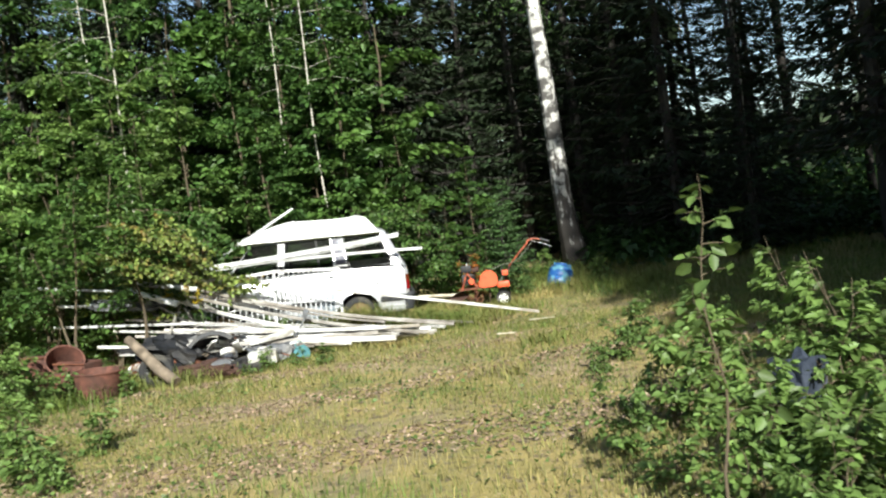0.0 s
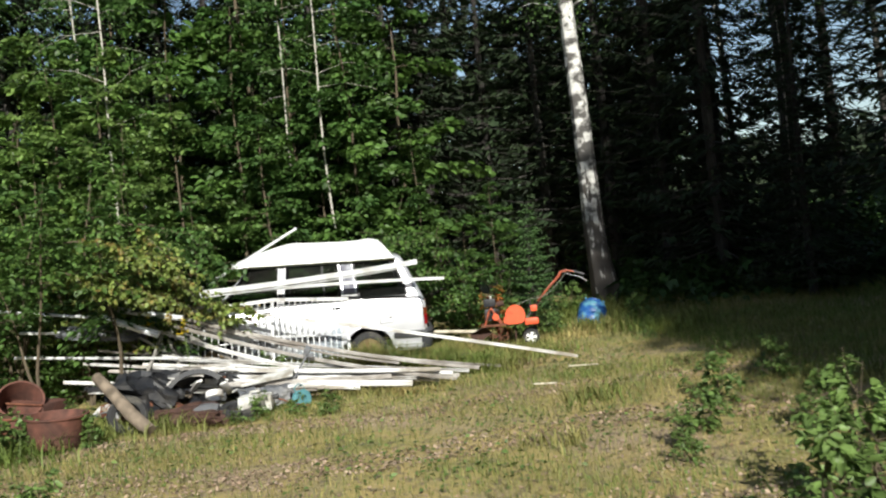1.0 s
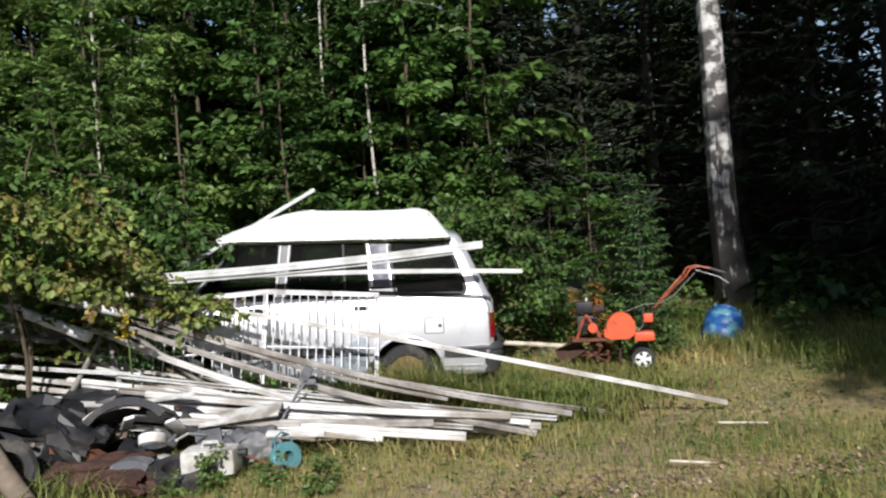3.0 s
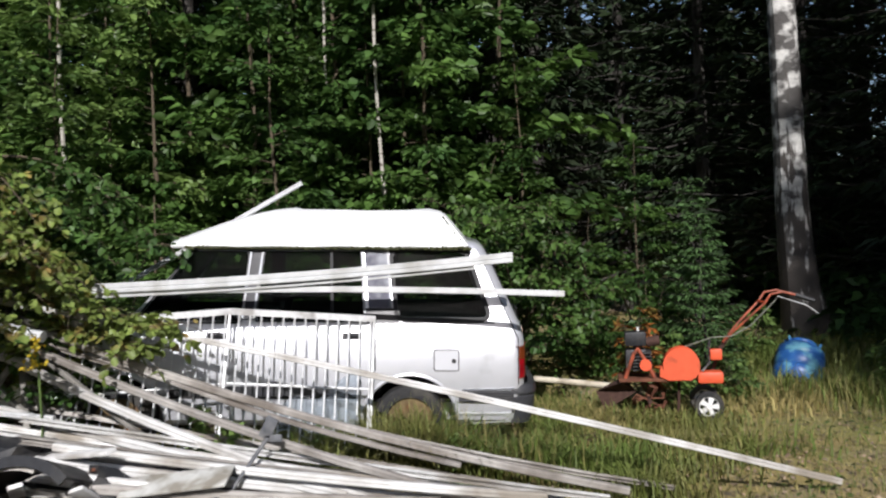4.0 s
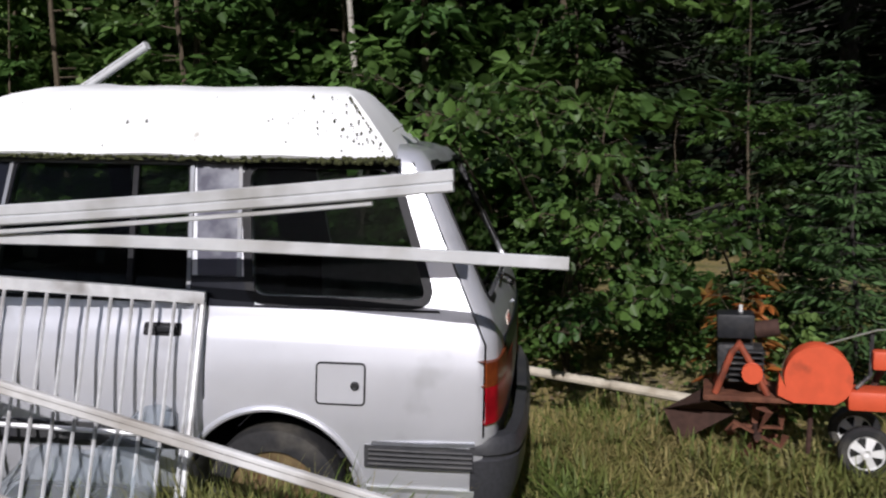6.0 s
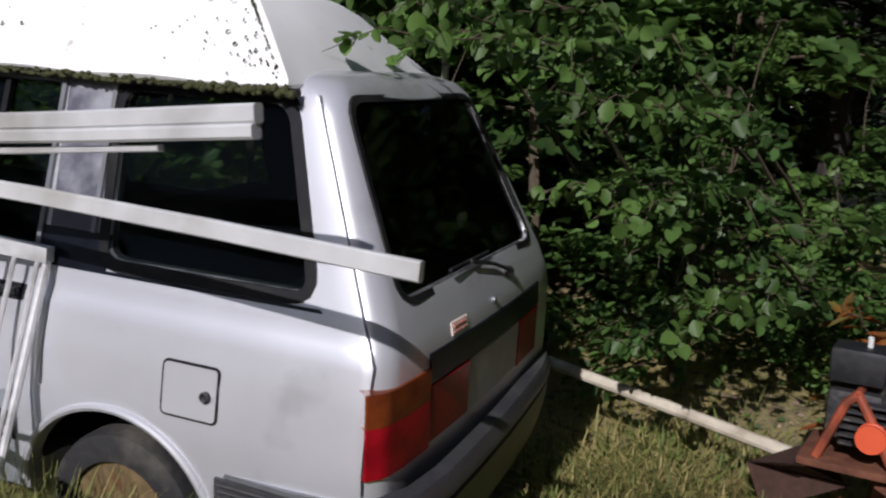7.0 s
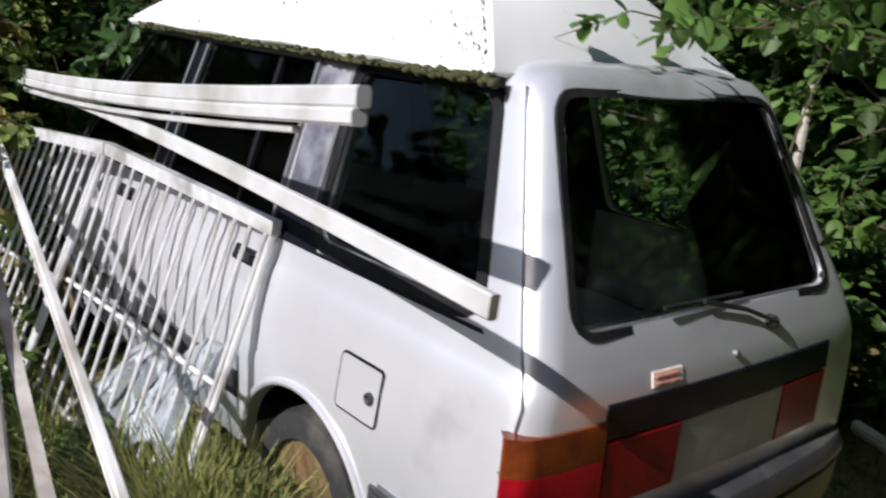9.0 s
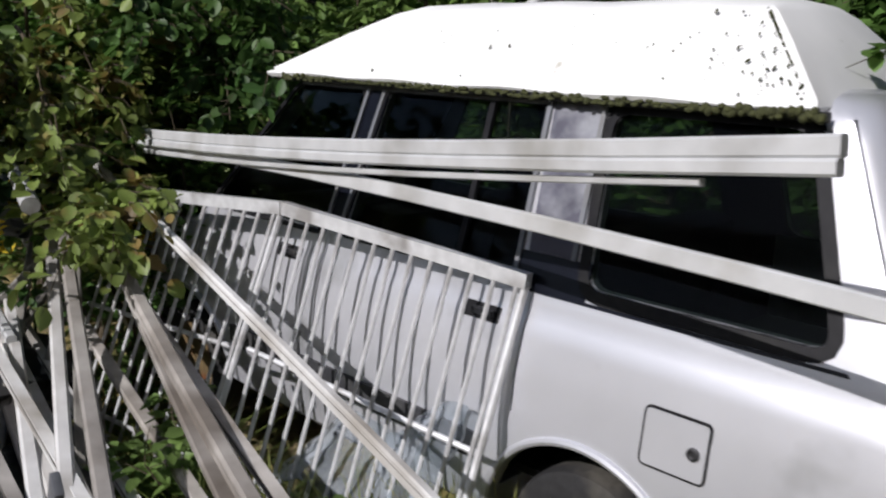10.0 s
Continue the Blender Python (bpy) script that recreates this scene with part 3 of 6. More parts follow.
# dark spruces and pines behind; unseen ones at right added to shade the clearing
SPRUCE = "tall dark green spruce with drooping boughs in the shade"
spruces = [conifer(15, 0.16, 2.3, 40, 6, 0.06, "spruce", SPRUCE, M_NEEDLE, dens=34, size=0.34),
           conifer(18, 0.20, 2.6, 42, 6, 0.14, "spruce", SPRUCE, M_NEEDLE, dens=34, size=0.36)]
SPR = [(6.7, 7.0, 0.95), (8.0, 3.4, 1.25), (7.9, 0.2, 1.4), (9.0, 2.6, 1.1), (8.9, 5.4, 1.25), (7.7, 8.8, 0.85), (9.9, 0.0, 1.3), (10.2, -2.8, 1.6), (9.4, 7.2, 1.0), (11.2, 2.4, 1.5), (11.4, 8.8, 1.35), (8.0, 11.4, 0.8), (-10.5, 27, 1.1), (-13.5, 28, 1.2), (-7, 28.5, 1.1), (-16, 24, 1.2), (-3.6, 29, 1.2), (8.8, 10.2, 0.9), (10.9, 4.5, 1.5), (7.9, 13.2, 0.7), (11.6, -5.5, 1.2), (12.6, 0.5, 1.2),
       (-13.2, 26.3, 1.0), (-11.4, 28.6, 1.1), (-9.6, 27.4, 1.0), (-7.4, 26.6, 0.9), (-6.2, 28.2, 1.1), (-4.4, 27.3, 1.0), (-3.0, 28.0, 0.9), (-1.4, 27.2, 1.0), (0.4, 28.0, 1.0), (1.9, 26.4, 0.8), (2.6, 29.0, 1.1), (12.5, 4.0, 1.1), (12.0, 10.5, 1.1), (4.6, 23.6, 0.8), (6.2, 24.2, 0.9), (3.4, 27.5, 0.9), (5.2, 27.6, 1.0), (8.6, 17.4, 0.9), (6.9, 20.6, 0.6), (11.5, 20.6, 0.9), (5.6, 22.5, 1.0), (9.9, 20.5, 1.0), (8.7, 26.4, 0.95), (10.3, 27.6, 1.0), (3.6, 25.5, 1.1), (-2.2, 26.0, 1.0), (-5.2, 25.5, 1.1), (-8.5, 25.8, 1.0),
       (-12, 24.0, 1.1), (10.8, 18.0, 1.0), (5.2, 30.5, 1.0), (-0.5, 30, 1.1), (-6.5, 31, 1.2), (-14.5, 19.0, 1.0), (-15.5, 13, 1.0), (2.4, 31, 1.0), (16, 22, 1.1),
       (9.5, 14.2, 0.85), (8.6, 10.6, 0.8), (11.5, 8.0, 0.9), (17, 31, 1.1), (-11, 31, 1.1), (13.5, 13.5, 1.0)]
spread_copies(spruces, SPR, "spruces of the wood")


def bare_tree(name, label, h, r0, mat, at, seed_lean=0.0, limbs=0, flare=1.35, bow=0.0, root=0.35):
    tree = thing(name, label, "tree", Matrix.Translation(at))
    bm = bmesh.new()
    pts = [Vector((seed_lean * h * (i / 14) + bow * (1 - math.exp(-h * (i / 14) ** 1.5 / 2.0)) + min(0.03, r0) * math.sin(i * 0.9 + h), 0.02 * math.cos(i * 1.2), h * (i / 14) ** 1.5 - 0.05)) for i in range(15)]
    prof = [(r0 * (1 + 0.06 * math.sin(5 * a)) * math.cos(a), r0 * (1 + 0.06 * math.sin(5 * a)) * math.sin(a)) for a in [2 * math.pi * k / 16 for k in range(16)]]
    sweep(bm, pts, prof, [(1 - 0.7 * p.z / h) + (flare - 1) * math.exp(-max(p.z, 0) / root) for p in pts])
    cs, ds = [], []
    for k in range(limbs):
        f = rng.uniform(0.42, 0.97)
        q = 14 * f ** (2 / 3)
        p = pts[int(q)].lerp(pts[int(q) + 1], q - int(q))
        az, reach = rng.uniform(0, 6.28), rng.uniform(1.0, 2.4) * (1.2 - f * 0.6)
        out = Vector((math.cos(az), math.sin(az), rng.uniform(0.2, 0.7)))
        br = [p + out * (reach * t) + Vector((0, 0, -0.45 * reach * t * t)) for t in (0, 0.4, 0.75, 1.0)]
        sweep(bm, br, circle(min(0.03, r0 * 0.22), 4), [1, 0.7, 0.4, 0.15])
        m = 110
        t = rng.uniform(0.2, 1.05, m)
        c = np.array(p)[None, :] + np.array(out)[None, :] * (reach * t)[:, None] + rng.normal(0, 0.22, (m, 3))
        c[:, 2] -= 0.45 * reach * t * t + rng.uniform(0, 0.35, m)
        cs.append(c), ds.append(rng.normal(0, 0.5, (m, 3)) + np.array([0, 0, -0.6]))
    part("trunk", bm, mat, tree)
    if limbs:
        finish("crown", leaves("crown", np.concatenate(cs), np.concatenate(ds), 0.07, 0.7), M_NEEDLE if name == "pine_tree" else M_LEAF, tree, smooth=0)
    return tree


bare_tree("birch_tree", "old birch with white upper bark and furrowed black base", 15.0, 0.26, M_BIRCH, (2.88, 22.4, 0.3), -0.006, 46, 1.62, -0.22, 0.5)
for x, y, h, r in ((-3.72, 20.15, 11, 0.028), (-2.82, 19.4, 10, 0.030), (-7.35, 19.6, 11, 0.035), (-9.3, 22.5, 12, 0.04), (8.6, 26.3, 13, 0.07), (7.2, 27.0, 13, 0.05)):
    bare_tree("thin_birch", "slender pale birch stem at the edge of the wood", h, r, M_THIN, (x, y, float(rise(x, y))), 0.0, 16, 1.1)
for x, y, h, r in ((7.7, 24.0, 14, 0.10), (6.6, 27.5, 15, 0.11), (4.4, 27.0, 15, 0.10), (9.3, 28.0, 15, 0.12), (11.6, 25.2, 15, 0.12), (8.4, 31.0, 15, 0.12), (12.8, 30, 15, 0.13)):
    bare_tree("pine_tree", "straight dark pine stem in the shaded wood", h, r, M_BARK, (x, y, float(rise(x, y))), rng.uniform(-0.01, 0.01), 14, 1.2)

# far wood all round, past the edge of the clearing
def far_wood():
    a = rng.uniform(0, 2 * math.pi, 900)
    r = rng.uniform(33, 60, 900)
    x, y = 1.0 + r * np.cos(a), 12.0 + r * np.sin(a)
    keep = ~((y < -8) & (y > -34) & (np.abs(x) < 22))
    gap = (np.arctan2(x - 1.0, y) > radians(11)) & (np.arctan2(x - 1.0, y) < radians(24))
    x, y, gap = x[keep], y[keep], gap[keep]
    cs, ds = [], []
    for q in range(len(x)):
        m, H = 60, rng.uniform(9, 16) * (0.4 if gap[q] else 1.0)
        f = rng.uniform(0.05, 1, m)
        az = rng.uniform(0, 6.28, m)
        rr = 2.4 * (1 - f) ** 0.8 * np.sqrt(rng.uniform(0.1, 1, m)) + 0.1
        cs.append(np.stack([x[q] + rr * np.cos(az), y[q] + rr * np.sin(az), H * f], 1))
        ds.append(np.stack([np.cos(az), np.sin(az), -0.5 + 0 * az], 1))
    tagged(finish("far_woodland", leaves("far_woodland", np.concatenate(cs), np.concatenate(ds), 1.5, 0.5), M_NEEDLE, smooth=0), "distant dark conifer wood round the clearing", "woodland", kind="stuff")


far_wood()


def undergrowth():
    """Bushes under the trees at the back, their leaf colour darkened to stand for shade."""
    x, y = rng.uniform(2.5, 17, 420), rng.uniform(24.5, 36, 420)
    x[260:], y[260:] = rng.uniform(3.4, 13, 160), rng.uniform(21.2, 25.5, 160)
    cs, ds = [], []
    for q in range(420):
        m, H = 60, rng.uniform(0.8, 2.2) if q < 260 else rng.uniform(0.3, 0.9)
        az, f = rng.uniform(0, 6.28, m), rng.uniform(0, 1, m)
        rr = 0.9 * np.sqrt(rng.uniform(0, 1, m)) * (1.1 - 0.7 * f)
        cs.append(np.stack([x[q] + rr * np.cos(az), y[q] + rr * np.sin(az), rise(x[q], y[q]) + H * f], 1))
        ds.append(np.stack([np.cos(az), np.sin(az), rng.normal(0, 0.4, m)], 1))
    tagged(finish("undergrowth", leaves("undergrowth", np.concatenate(cs), np.concatenate(ds), 0.26, 0.6), M_LEAFSHADED, smooth=0), "leafy undergrowth below the spruces, coloured dark for shade", "undergrowth", kind="stuff")


undergrowth()

# ---- the car ----
# Local axes: x along the car (0 at the tail, front at -4.3), y across (0 at the near side), z up.
CAR = Matrix.Translation((-0.86, 16.10, 0.03)) @ Matrix.Rotation(radians(11.5), 4, "Z") @ Matrix.Rotation(radians(2.5), 4, "Y") @ Matrix.Rotation(radians(2.8), 4, "X")
W = 1.74
HALF = W / 2


def lerp_table(table, z):
    for (z0, a), (z1, b) in zip(table, table[1:]):
        if z <= z1:
            return a + (b - a) * max(0.0, (z - z0) / (z1 - z0))
    return table[-1][1]


SIDE = [(0.30, 0.13), (0.36, 0.055), (0.52, 0.02), (0.74, 0.0), (0.92, 0.008), (1.06, 0.035), (1.11, 0.055), (1.17, 0.068), (1.80, 0.245), (1.845, 0.285), (1.875, 0.38), (1.89, 0.55)]
TAIL = [(0.30, -0.10), (0.45, -0.03), (0.66, 0.0), (1.00, 0.0), (1.08, -0.012), (1.17, -0.045), (1.79, -0.345), (1.845, -0.40), (1.875, -0.50), (1.89, -0.75)]
NOSE = [(0.30, -4.22), (0.50, -4.32), (0.72, -4.30), (0.90, -4.22), (0.97, -4.05), (1.09, -3.45), (1.80, -2.80), (1.845, -2.70), (1.875, -2.5), (1.89, -2.2)]
LEVELS = [0.30, 0.33, 0.36, 0.42, 0.5, 0.58, 0.66, 0.74, 0.82, 0.90, 0.97, 1.03, 1.06, 1.09, 1.11, 1.14, 1.17, 1.25, 1.35, 1.45, 1.55, 1.65, 1.74, 1.80, 1.825, 1.845, 1.862, 1.875, 1.89]


def side_y(z):
    return lerp_table(SIDE, z) + 0.049 * (z - 0.74)


def tail_x(z, y=HALF):
    """The tail's place at a height, bowed a little across its width."""
    return lerp_table(TAIL, z) + 0.035 * (1 - ((y - HALF) / HALF) ** 2) + 0.03 * y


def slice_loop(z, inset=0.0):
    y0, x1, x0 = side_y(z) + inset, lerp_table(TAIL, z) - inset, lerp_table(NOSE, z) + inset
    y1 = W - y0
    r = 0.085
    pts = []
    for i in range(46):
        pts.append((x0 + r + (x1 - x0 - 2 * r) * i / 45, y0))
    for i in range(1, 7):
        a = math.pi / 2 * i / 7
        pts.append((x1 - r + r * math.sin(a), y0 + r - r * math.cos(a)))
    for i in range(13):
        pts.append((x1, y0 + r + (y1 - y0 - 2 * r) * i / 12))
    for i in range(1, 7):
        a = math.pi / 2 * i / 7
        pts.append((x1 - r + r * math.cos(a), y1 - r + r * math.sin(a)))
    for i in range(46):
        pts.append((x1 - r - (x1 - x0 - 2 * r) * i / 45, y1))
    for i in range(1, 7):
        a = math.pi / 2 * i / 7
        pts.append((x0 + r - r * math.sin(a), y1 - r + r * math.cos(a)))
    for i in range(13):
        pts.append((x0, y1 - r - (y1 - y0 - 2 * r) * i / 12))
    for i in range(1, 7):
        a = math.pi / 2 * i / 7
        pts.append((x0 + r - r * math.cos(a), y0 + r - r * math.sin(a)))
    out = []
    for x, y in pts:
        bow = 0.035 * (1 - ((y - HALF) / HALF) ** 2)
        k = (x - x0) / (x1 - x0)
        out.append((x + (bow + 0.03 * y) * max(0, k * 4 - 3) - bow * max(0, 1 - 4 * k), y, z))
    return out


def loft(levels, inset=0.0):
    bm = bmesh.new()
    rings = [[bm.verts.new(p) for p in slice_loop(z, inset)] for z in levels]
    n = len(rings[0])
    for a, b in zip(rings, rings[1:]):
        for j in range(n):
            bm.faces.new((a[j], a[(j + 1) % n], b[(j + 1) % n], b[j]))
    bm.faces.new(rings[0][::-1]), bm.faces.new(rings[-1])
    return bm


def rounded(poly, r, seg=4):
    """A polygon of (a, b) pairs with rounded corners."""
    out, n = [], len(poly)
    for i in range(n):
        p, a, b = Vector(poly[i]), Vector(poly[i - 1]), Vector(poly[(i + 1) % n])
        rr = min(r, (a - p).length * 0.45, (b - p).length * 0.45)
        s, e = p + (a - p).normalized() * rr, p + (b - p).normalized() * rr
        for k in range(seg + 1):
            t = k / seg
            out.append(tuple(s * (1 - t) ** 2 + p * (2 * t * (1 - t)) + e * t * t))
    return out


def grown(poly, d):
    """The polygon pushed outwards by d (counter-clockwise order)."""
    n, out = len(poly), []
    for i in range(n):
        p, a, b = Vector(poly[i]), Vector(poly[i - 1]), Vector(poly[(i + 1) % n])
        t = (b - a).normalized()
        out.append((p.x + t.y * d, p.y - t.x * d))
    return out


def prism(bm, ring_a, ring_b):
    a, b = [bm.verts.new(p) for p in ring_a], [bm.verts.new(p) for p in ring_b]
    n = len(a)
    for j in range(n):
        bm.faces.new((a[j], a[(j + 1) % n], b[(j + 1) % n], b[j]))
    bm.faces.new(a[::-1]), bm.faces.new(b)
    return bm


# window outlines, (x, z), counter-clockwise seen from the near side
WIN_Q = rounded([(-1.06, 1.225), (-0.30, 1.225), (-0.49, 1.765), (-1.12, 1.765)], 0.06)
WIN_R = rounded([(-2.27, 1.20), (-1.36, 1.20), (-1.40, 1.77), (-2.22, 1.77)], 0.03)
WIN_F = rounded([(-3.28, 1.19), (-2.40, 1.19), (-2.36, 1.77), (-2.83, 1.77)], 0.04)
WIN_T = rounded([(0.225, 1.215), (1.475, 1.215), (1.35, 1.785), (0.345, 1.785)], 0.07)      # tailgate, (y, z)
WHEELS = ((-0.96, 0.345), (-3.42, 0.345))


def cut_body():
    def temp(bm):
        bmesh.ops.recalc_face_normals(bm, faces=bm.faces)
        me = bpy.data.meshes.new("cutter")
        bm.to_mesh(me)
        bm.free()
        return new("cutter", me)
    shell = temp(loft(LEVELS))
    cutters = [temp(loft([0.46, 0.6, 0.8, 0.97, 1.09, 1.17, 1.45, 1.79, 1.83, 1.85], 0.045))]
    for w in (WIN_Q, WIN_R, WIN_F):
        cutters.append(temp(prism(bmesh.new(), [(x, -0.5, z) for x, z in w], [(x, 2.2, z) for x, z in w])))
    cutters.append(temp(prism(bmesh.new(), [(-0.75, y, z) for y, z in WIN_T], [(0.5, y, z) for y, z in WIN_T])))
    shield = rounded([(0.26, 1.17), (1.48, 1.17), (1.34, 1.75), (0.40, 1.75)], 0.06)
    cutters.append(temp(prism(bmesh.new(), [(-4.2, y, z) for y, z in shield], [(-2.66, y, z) for y, z in shield])))
    for x, z in WHEELS:
        for y in (-0.1, W - 0.30):
            bm = bmesh.new()
            lathe(bm, [(0.395, 0), (0.395, 0.40)], 40, Matrix.Translation((x, y, z)) @ Matrix.Rotation(-math.pi / 2, 4, "X"))
            cutters.append(temp(bm))
    # shut lines of the doors, the tailgate and the sill
    bm = bmesh.new()
    for x0, z0, x1, z1 in ((-1.27, 0.78, -1.24, 1.19), (-2.35, 0.42, -2.35, 1.19), (-3.30, 0.60, -3.34, 1.16)):
        box(bm, ((x0 + x1) / 2, 0.0, (z0 + z1) / 2), (0.009, 0.09 + 0.10, z1 - z0))
    cutters.append(temp(bm))
    bm = bmesh.new()
    a = [(-0.05, -0.1, 0.66), (-0.041, -0.1, 0.66), (-0.041, -0.1, 1.05), (-0.385, -0.1, 1.80), (-0.394, -0.1, 1.80), (-0.05, -0.1, 1.05)]
    prism(bm, a, [(x, 0.17 if z < 1.1 else 0.33, z) for x, y, z in a])
    cutters.append(temp(bm))
    for k, c in enumerate(cutters):
        md = shell.modifiers.new("cut", "BOOLEAN")
        md.operation, md.object, md.solver = "DIFFERENCE", c, "EXACT"
    dg = bpy.context.evaluated_depsgraph_get()
    me = bpy.data.meshes.new_from_object(shell.evaluated_get(dg))
    for ob in (*cutters, shell):
        bpy.data.objects.remove(ob, do_unlink=True)
    return me


car = thing("estate_car", "abandoned white estate car with raised roof, standing in tall grass", "car", CAR)
body = finish("body", cut_body(), M_PAINT, car, "dull white painted steel body", 30)
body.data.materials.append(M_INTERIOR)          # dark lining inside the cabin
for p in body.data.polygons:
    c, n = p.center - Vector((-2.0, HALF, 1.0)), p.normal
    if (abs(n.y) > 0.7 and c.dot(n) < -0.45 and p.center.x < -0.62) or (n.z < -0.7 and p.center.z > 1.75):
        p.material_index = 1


def on_side(poly, out, z_of=lambda z: z):
    return [(x, side_y(z) - out, z) for x, z in poly]


def ring_strip(name, inner, outer, put, depth, mat, parent, label=""):
    """A raised frame between two outlines; put(point, out) gives the place."""
    bm = bmesh.new()
    n = len(inner)
    lay = [[bm.verts.new(put(p, o)) for p in q] for q, o in ((inner, -0.012), (inner, depth), (outer, depth), (outer, -0.004))]
    for a, b in zip(lay, lay[1:]):
        for j in range(n):
            bm.faces.new((a[j], a[(j + 1) % n], b[(j + 1) % n], b[j]))
    bmesh.ops.recalc_face_normals(bm, faces=bm.faces)
    return part(name, bm, mat, parent, label)


def side_put(p, out):
    return (p[0], side_y(p[1]) - out, p[1])


def far_put(p, out):
    return (p[0], W - side_y(p[1]) + out, p[1])


def tail_put(p, out):
    return (tail_x(p[1], p[0]) + out, p[0], p[1])


def pane(name, poly, put, parent, mat=M_GLASS, out=-0.014):
    bm = bmesh.new()
    a, b = [bm.verts.new(put(p, out)) for p in poly], [bm.verts.new(put(p, out - 0.004)) for p in poly]
    bm.faces.new(a), bm.faces.new(b[::-1])
    for j in range(len(a)):
        bm.faces.new((a[j], b[j], b[(j + 1) % len(a)], a[(j + 1) % len(a)]))
    bmesh.ops.recalc_face_normals(bm, faces=bm.faces)
    return part(name, bm, mat, parent, smooth=0)


for label, w, grow in (("quarter", WIN_Q, 0.038), ("rear", WIN_R, 0.016), ("front", WIN_F, 0.02)):
    for put in (side_put, far_put):
        fr = ring_strip("window_frame", w, grown(w, grow), put, 0.006, M_RUBBER, car, "black rubber window seal")
        pane("pane", w, put, fr, M_GLASS if put is side_put else M_CLEAR)
tail_frame = ring_strip("tailgate_window", WIN_T, grown(WIN_T, 0.022), tail_put, 0.006, M_RUBBER, car, "black rubber seal of the rear window")
pane("pane", WIN_T, tail_put, tail_frame, M_CLEAR)
shield = rounded([(0.26, 1.17), (1.48, 1.17), (1.34, 1.75), (0.40, 1.75)], 0.06)
nose_put = lambda p, out: (lerp_table(NOSE, p[1]) - out - 0.02, p[0], p[1])
pane("windscreen", shield, nose_put, car)


def side_plate(name, poly, out, thick, mat, label="", put=side_put):
    """A plate that lies on the car's side."""
    bm = bmesh.new()
    a, b = [bm.verts.new(put(p, out)) for p in poly], [bm.verts.new(put(p, out - thick)) for p in poly]
    bm.faces.new(a), bm.faces.new(b[::-1])
    for j in range(len(a)):
        bm.faces.new((a[j], b[j], b[(j + 1) % len(a)], a[(j + 1) % len(a)]))
    bmesh.ops.recalc_face_normals(bm, faces=bm.faces)
    return part(name, bm, mat, car, label, 30)


# black band round the windows, pillars and bright strips
side_plate("black_band", [(-1.32, 1.175), (-0.24, 1.175), (-0.25, 1.185), (-1.32, 1.185)], 0.004, 0.006, M_BAND)
side_plate("lower_band", [(-1.335, 1.178), (-1.05, 1.178), (-1.06, 1.30), (-1.345, 1.30)], 0.005, 0.01, M_BAND, "glossy black panel below the pillar")
side_plate("pillar_panel", [(-1.315, 1.302), (-1.135, 1.302), (-1.165, 1.785), (-1.365, 1.785)], 0.007, 0.012, M_PILLAR, "scuffed silver pillar panel")
side_plate("upper_band", [(-1.16, 1.765), (-0.45, 1.765), (-0.47, 1.80), (-1.16, 1.80)], 0.004, 0.006, M_BAND)
side_plate("centre_pillar", [(-2.40, 1.20), (-2.27, 1.20), (-2.215, 1.775), (-2.36, 1.775)], 0.004, 0.006, M_BAND, "black centre pillar between the doors")
side_plate("door_frame_band", [(-2.86, 1.793), (-1.16, 1.793), (-1.16, 1.806), (-2.86, 1.806)], 0.004, 0.006, M_BAND)
for a, b in (((-1.345, 1.20), (-1.383, 1.79)), ((-2.29, 1.20), (-2.235, 1.79)), ((-2.385, 1.19), (-2.335, 1.79)), ((-1.128, 1.30), (-1.16, 1.785))):
    side_plate("bright_strip", [(a[0] - 0.009, a[1]), (a[0] + 0.009, a[1]), (b[0] + 0.009, b[1]), (b[0] - 0.009, b[1])], 0.014, 0.016, M_TRIM, "bright metal window strip")
side_plate("bright_strip", [(-2.80, 1.775), (-1.38, 1.775), (-1.38, 1.792), (-2.80, 1.792)], 0.013, 0.014, M_TRIM, "bright metal window strip")
side_plate("window_divider", [(-1.635, 1.20), (-1.610, 1.20), (-1.635, 1.77), (-1.66, 1.77)], 0.004, 0.02, M_RUBBER)
bm = bmesh.new()
sweep(bm, [(x, 0.256, 1.803) for x in np.linspace(-2.85, -0.44, 12)], circle(0.016, 6))
part("rain_gutter", bm, M_RUBBER, car, "dark rain gutter under the roof shell")

# fuel flap, handles
FLAP = rounded([(-0.755, 0.79), (-0.555, 0.79), (-0.555, 0.955), (-0.755, 0.955)], 0.015)
side_plate("flap_gap", grown(FLAP, 0.008), 0.0035, 0.004, M_RUBBER)
flap = side_plate("fuel_flap", FLAP, 0.006, 0.008, M_PAINT, "white fuel flap with a lock")
bm = bmesh.new()
lathe(bm, [(0.019, 0), (0.019, 0.010), (0.014, 0.012), (0.008, 0.006)], 16, Matrix.Translation((-0.592, side_y(0.87) - 0.004, 0.868)) @ Matrix.Rotation(math.pi / 2, 4, "X"))
part("lock", bm, M_ENGINE, flap, "dark round lock")
for x in (-1.45, -2.58):
    h = side_plate("door_handle", rounded([(x - 0.085, 1.045), (x + 0.085, 1.045), (x + 0.085, 1.098), (x - 0.085, 1.098)], 0.01), 0.004, 0.006, M_RUBBER, "recessed black door handle")
    bm = bmesh.new()
    box(bm, (x + 0.02, side_y(1.08) - 0.018, 1.075), (0.10, 0.02, 0.026), 0.006)
    part("grip", bm, M_BLACK, h)

# tail lamps, panel, bumper
LAMP_Z = (0.725, 0.99)


